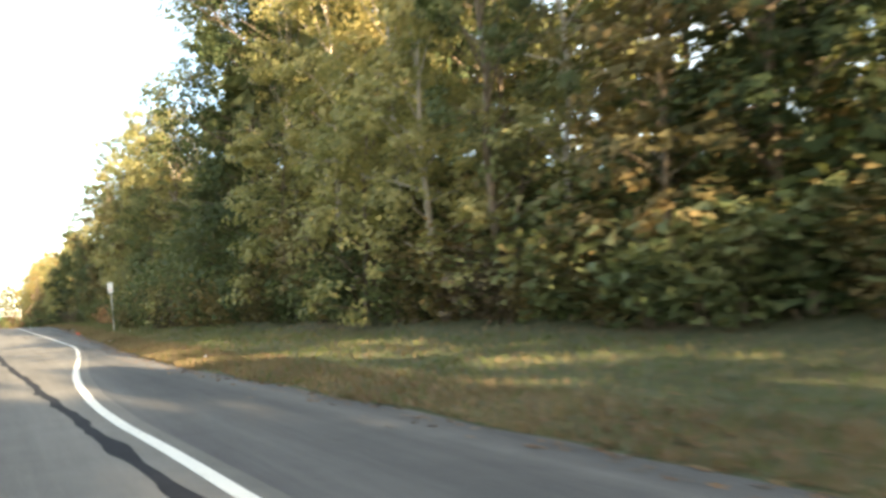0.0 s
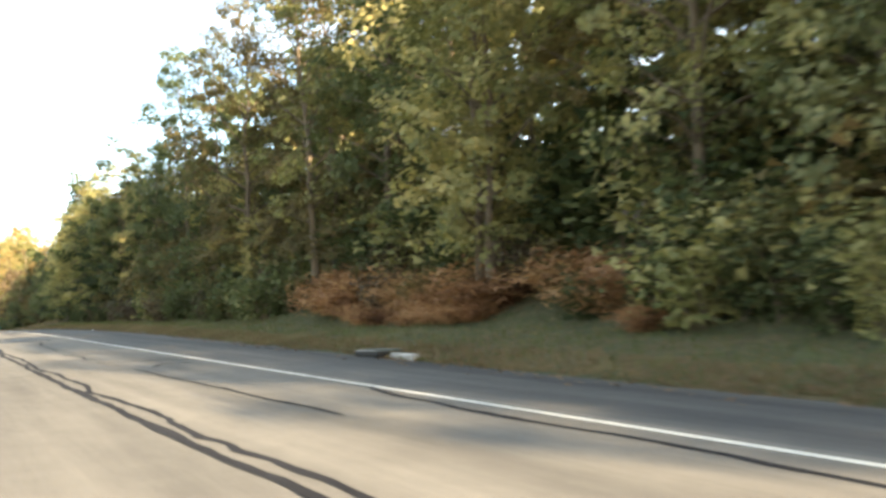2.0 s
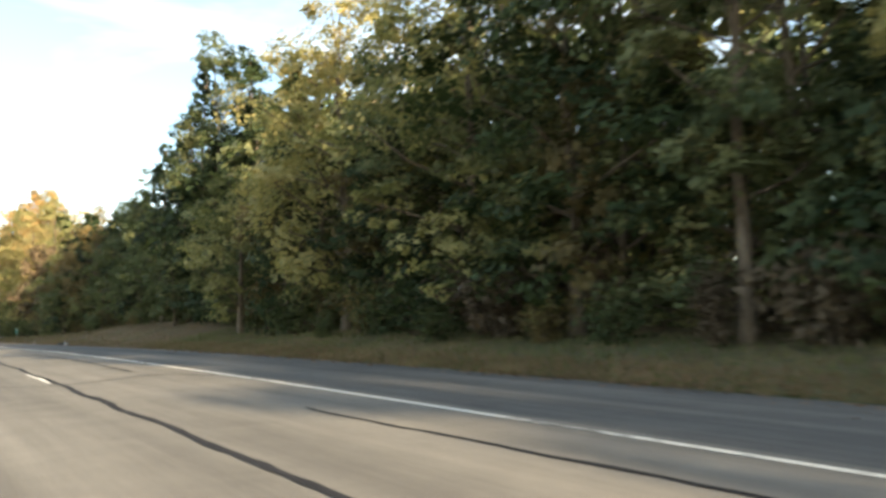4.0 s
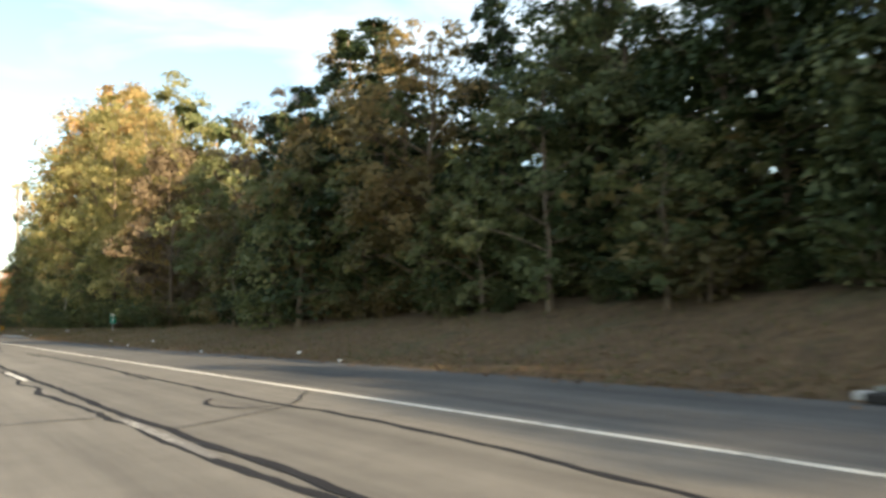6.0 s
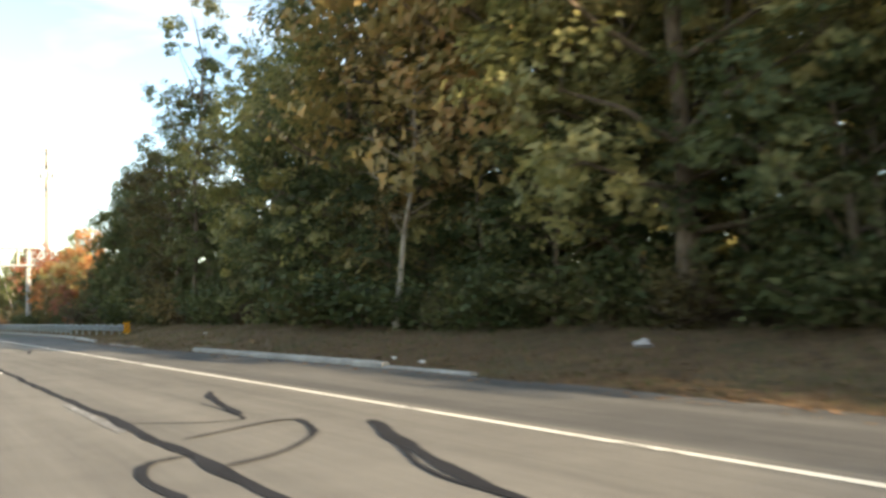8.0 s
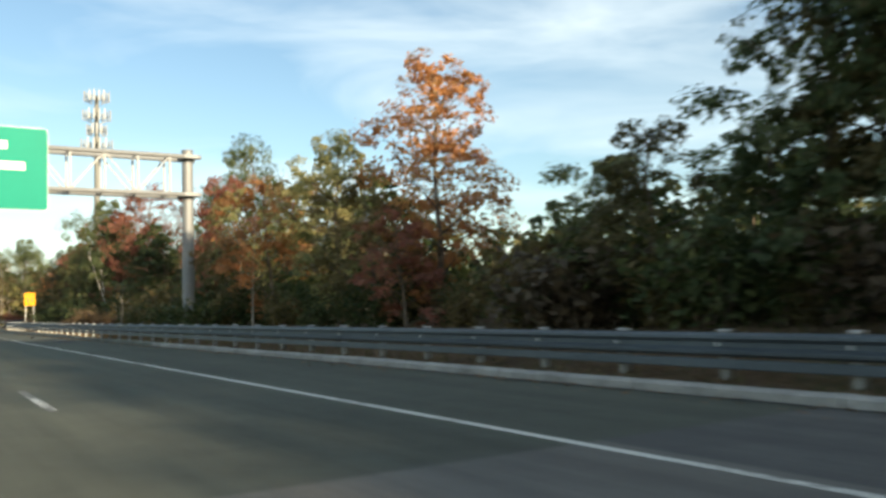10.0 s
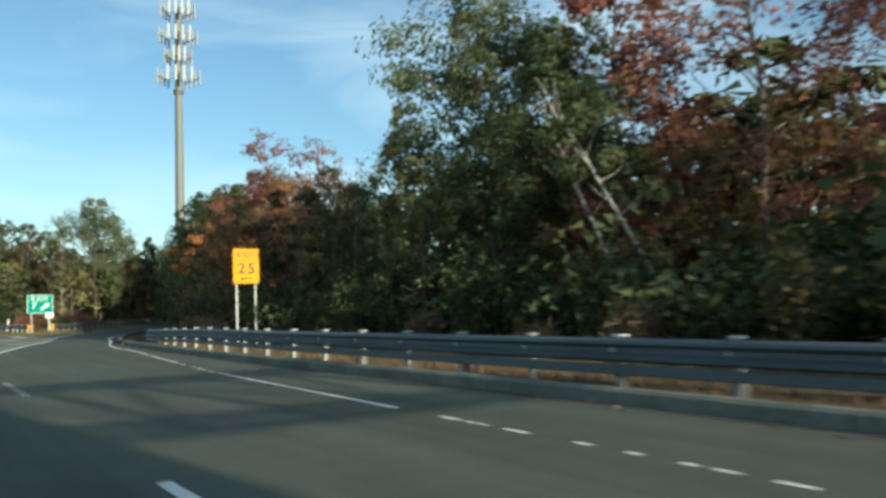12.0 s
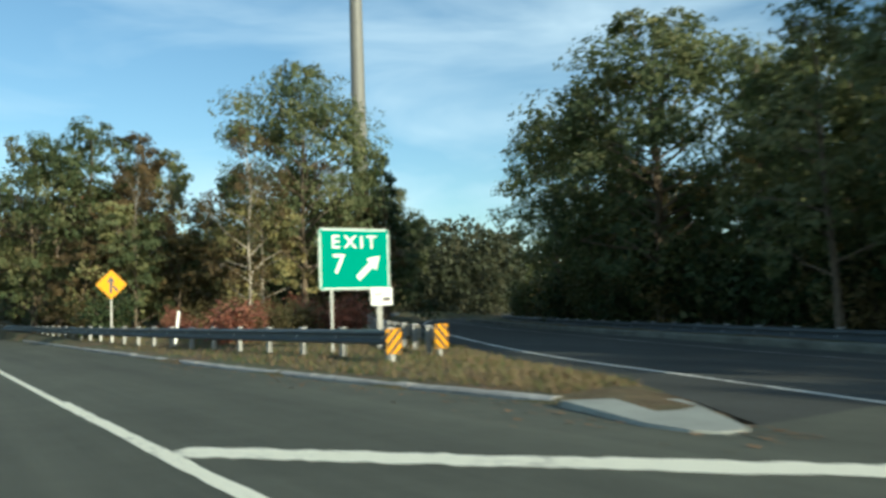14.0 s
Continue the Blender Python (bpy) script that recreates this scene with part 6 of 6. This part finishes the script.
def deep(rng, n):
    y = rng.uniform(-90, 400, n)
    x = np.interp(y, [p[0] for p in PAVED], [p[1] for p in PAVED]) + rng.uniform(17, 34, n)
    top = np.interp(np.where(y < 130, y - (x - 12) * 2.0, y), [p[0] for p in CANOPY] + [345, 400], [p[1] for p in CANOPY] + [5, 6]) * 0.78
    k = 0.75 + 0.35 * np.sin(y * 0.31) * np.sin(y * 0.113 + 1)
    return np.stack([x, y, 1.5 + np.array([grade(v) for v in y]) + rng.uniform(0, 1, n) ** 1.25 * top * k], 1)


def far(rng, n):
    y = 480 + rng.uniform(0, 1, n) ** 1.5 * 170
    x = 8 + rng.uniform(0, 1, n) * (40 + (y - 470) * 0.75)
    top = 7 + 4.5 * np.abs(np.sin(x * 0.19 + y * 0.045) * np.sin(x * 0.071 + y * 0.02 + 1)) + 1.5 * np.sin(x * 0.53) + (y - 470) * 0.02
    return np.stack([x, y, rng.uniform(0, 1, n) ** 0.8 * top], 1)


def rise(rng, n):
    x, y = rng.uniform(-60, 30, n), rng.uniform(690, 770, n)
    top = 37 + 2.5 * np.sin(x * 0.16) + 1.5 * np.sin(x * 0.43 + 1)
    return np.stack([x, y, rng.uniform(0, 1, n) * top], 1)


woods("wooded_rise", 9000, rise, 1.7, L_BROWN, "sunlit olive-brown wooded rise far up the road", 6)
# the depth's shade is painted by the dark leaf colour
woods("far_woods", 66000, deep, 0.72, L_UNDER_SHADE, "deep woodland behind the roadside trees, its shade put in the leaf colour", 3)
woods("distant_woods", 84000, far, 0.5, L_FAR, "distant autumn woodland beyond the exit", 4)


def blades(name, n, y0, y1, reach, mat, seed, tall, label, wide=0.012):
    rng = np.random.default_rng(seed)
    y = rng.uniform(y0, y1, n)
    d = rng.uniform(0, 1, n) ** 1.4 * reach + 0.05
    x = np.array([ragged(v) for v in y]) + d
    z = np.array([ground_height(a, b) for a, b in zip(x, y)])
    h = tall * rng.uniform(0.5, 1.4, n) * (0.6 + 0.4 * np.minimum(1, d))
    a = rng.uniform(0, 2 * np.pi, n)
    base, lean = np.stack([x, y, z - 0.01], 1), np.stack([np.cos(a + 1.2) * h * 0.6, np.sin(a + 1.2) * h * 0.6, h], 1)
    side = np.stack([np.cos(a), np.sin(a), 0 * a], 1) * wide
    v = np.stack([base - side, base + side, base + lean], 1).reshape(-1, 3)
    me = bpy.data.meshes.new(name)
    me.from_pydata(v, [], np.arange(3 * n).reshape(-1, 3))
    return tagged(part(name, me, mat), label, "grass", kind="stuff")


blades("grass", 70000, 0, 160, 4.2, L_GRASS, 7, 0.11, "short green roadside grass")
blades("grass", 45000, 0, 160, 1.2, L_DRY, 11, 0.13, "tan dry grass along the edge of the pavement")
blades("grass", 70000, -5, 345, 5.0, L_DRY, 8, 0.10, "dry tan grass among leaf litter")
blades("grass", 22000, 150, 345, 5.0, L_GRASS, 9, 0.10, "sparse green grass on the brown verge")
blades("grass", 16000, 336, 400, 1.8, L_DRY, 10, 0.14, "dry grass below the guardrail")


def island_blades():
    rng = np.random.default_rng(12)
    n = 26000
    y = rng.uniform(416.8, 470, n)
    u = rng.uniform(0.03, 0.97, n)
    l, r = np.interp(y, [p[0] for p in ISLAND_L], [p[1] for p in ISLAND_L]) + 0.25, np.interp(y, [p[0] for p in ISLAND_R], [p[1] for p in ISLAND_R]) - 0.1
    x = l + (r - l) * u
    z = np.array([ground_height(a, b) for a, b in zip(x, y)])
    a, h = rng.uniform(0, 6.28, n), rng.uniform(0.05, 0.14, n)
    base, lean = np.stack([x, y, z - 0.01], 1), np.stack([np.cos(a + 1.2) * h * 0.7, np.sin(a + 1.2) * h * 0.7, h], 1)
    side = np.stack([np.cos(a), np.sin(a), 0 * a], 1) * 0.014
    me = bpy.data.meshes.new("island_grass")
    me.from_pydata(np.stack([base - side, base + side, base + lean], 1).reshape(-1, 3), [], np.arange(3 * n).reshape(-1, 3))
    me.materials.append(L_DRY)
    me.materials.append(L_GRASS)
    me.polygons.foreach_set("material_index", (rng.uniform(0, 1, n) < 0.45).astype(np.int32))
    tagged(part("island_grass", me, None), "dry tan and green grass on the exit island", "grass", kind="stuff")


island_blades()


def fallen(n, y0, y1, seed):
    rng = np.random.default_rng(seed)
    y = rng.uniform(y0, y1, n)
    d = rng.normal(0.3, 0.4, n) + np.abs(rng.normal(0, 1.6, n)) * (rng.uniform(0, 1, n) < 0.5)
    x = np.array([ragged(v) for v in y]) + d
    z = np.array([max(grade(b), ground_height(a, b)) for a, b in zip(x, y)]) + 0.015
    me = leaf_mesh("leaf_litter", np.stack([x, y, z], 1), 0.07, rng, None, 1.3, 4.0)
    tagged(part("leaf_litter", me, L_FALLEN), "fallen brown leaves along the road's edge", "fallen leaves", kind="stuff")


fallen(38000, 0, 345, 21)
fallen(2500, 345, 412, 22)
# leaves and grit swept against the island's kerb
rng = np.random.default_rng(40)
yy = 413 + rng.uniform(0, 1, 260) ** 1.5 * 16
xx = np.interp(yy, [p[0] for p in ISLAND_L], [p[1] for p in ISLAND_L]) - 0.1 - np.abs(rng.normal(0, 0.5, 260))
tagged(part("leaf_litter", leaf_mesh("leaf_litter", np.stack([xx, yy, np.full(260, 0.015)], 1), 0.05, rng, None, 1.3, 4.0), L_FALLEN), "scattered brown leaves by the island kerb", "fallen leaves", kind="stuff")
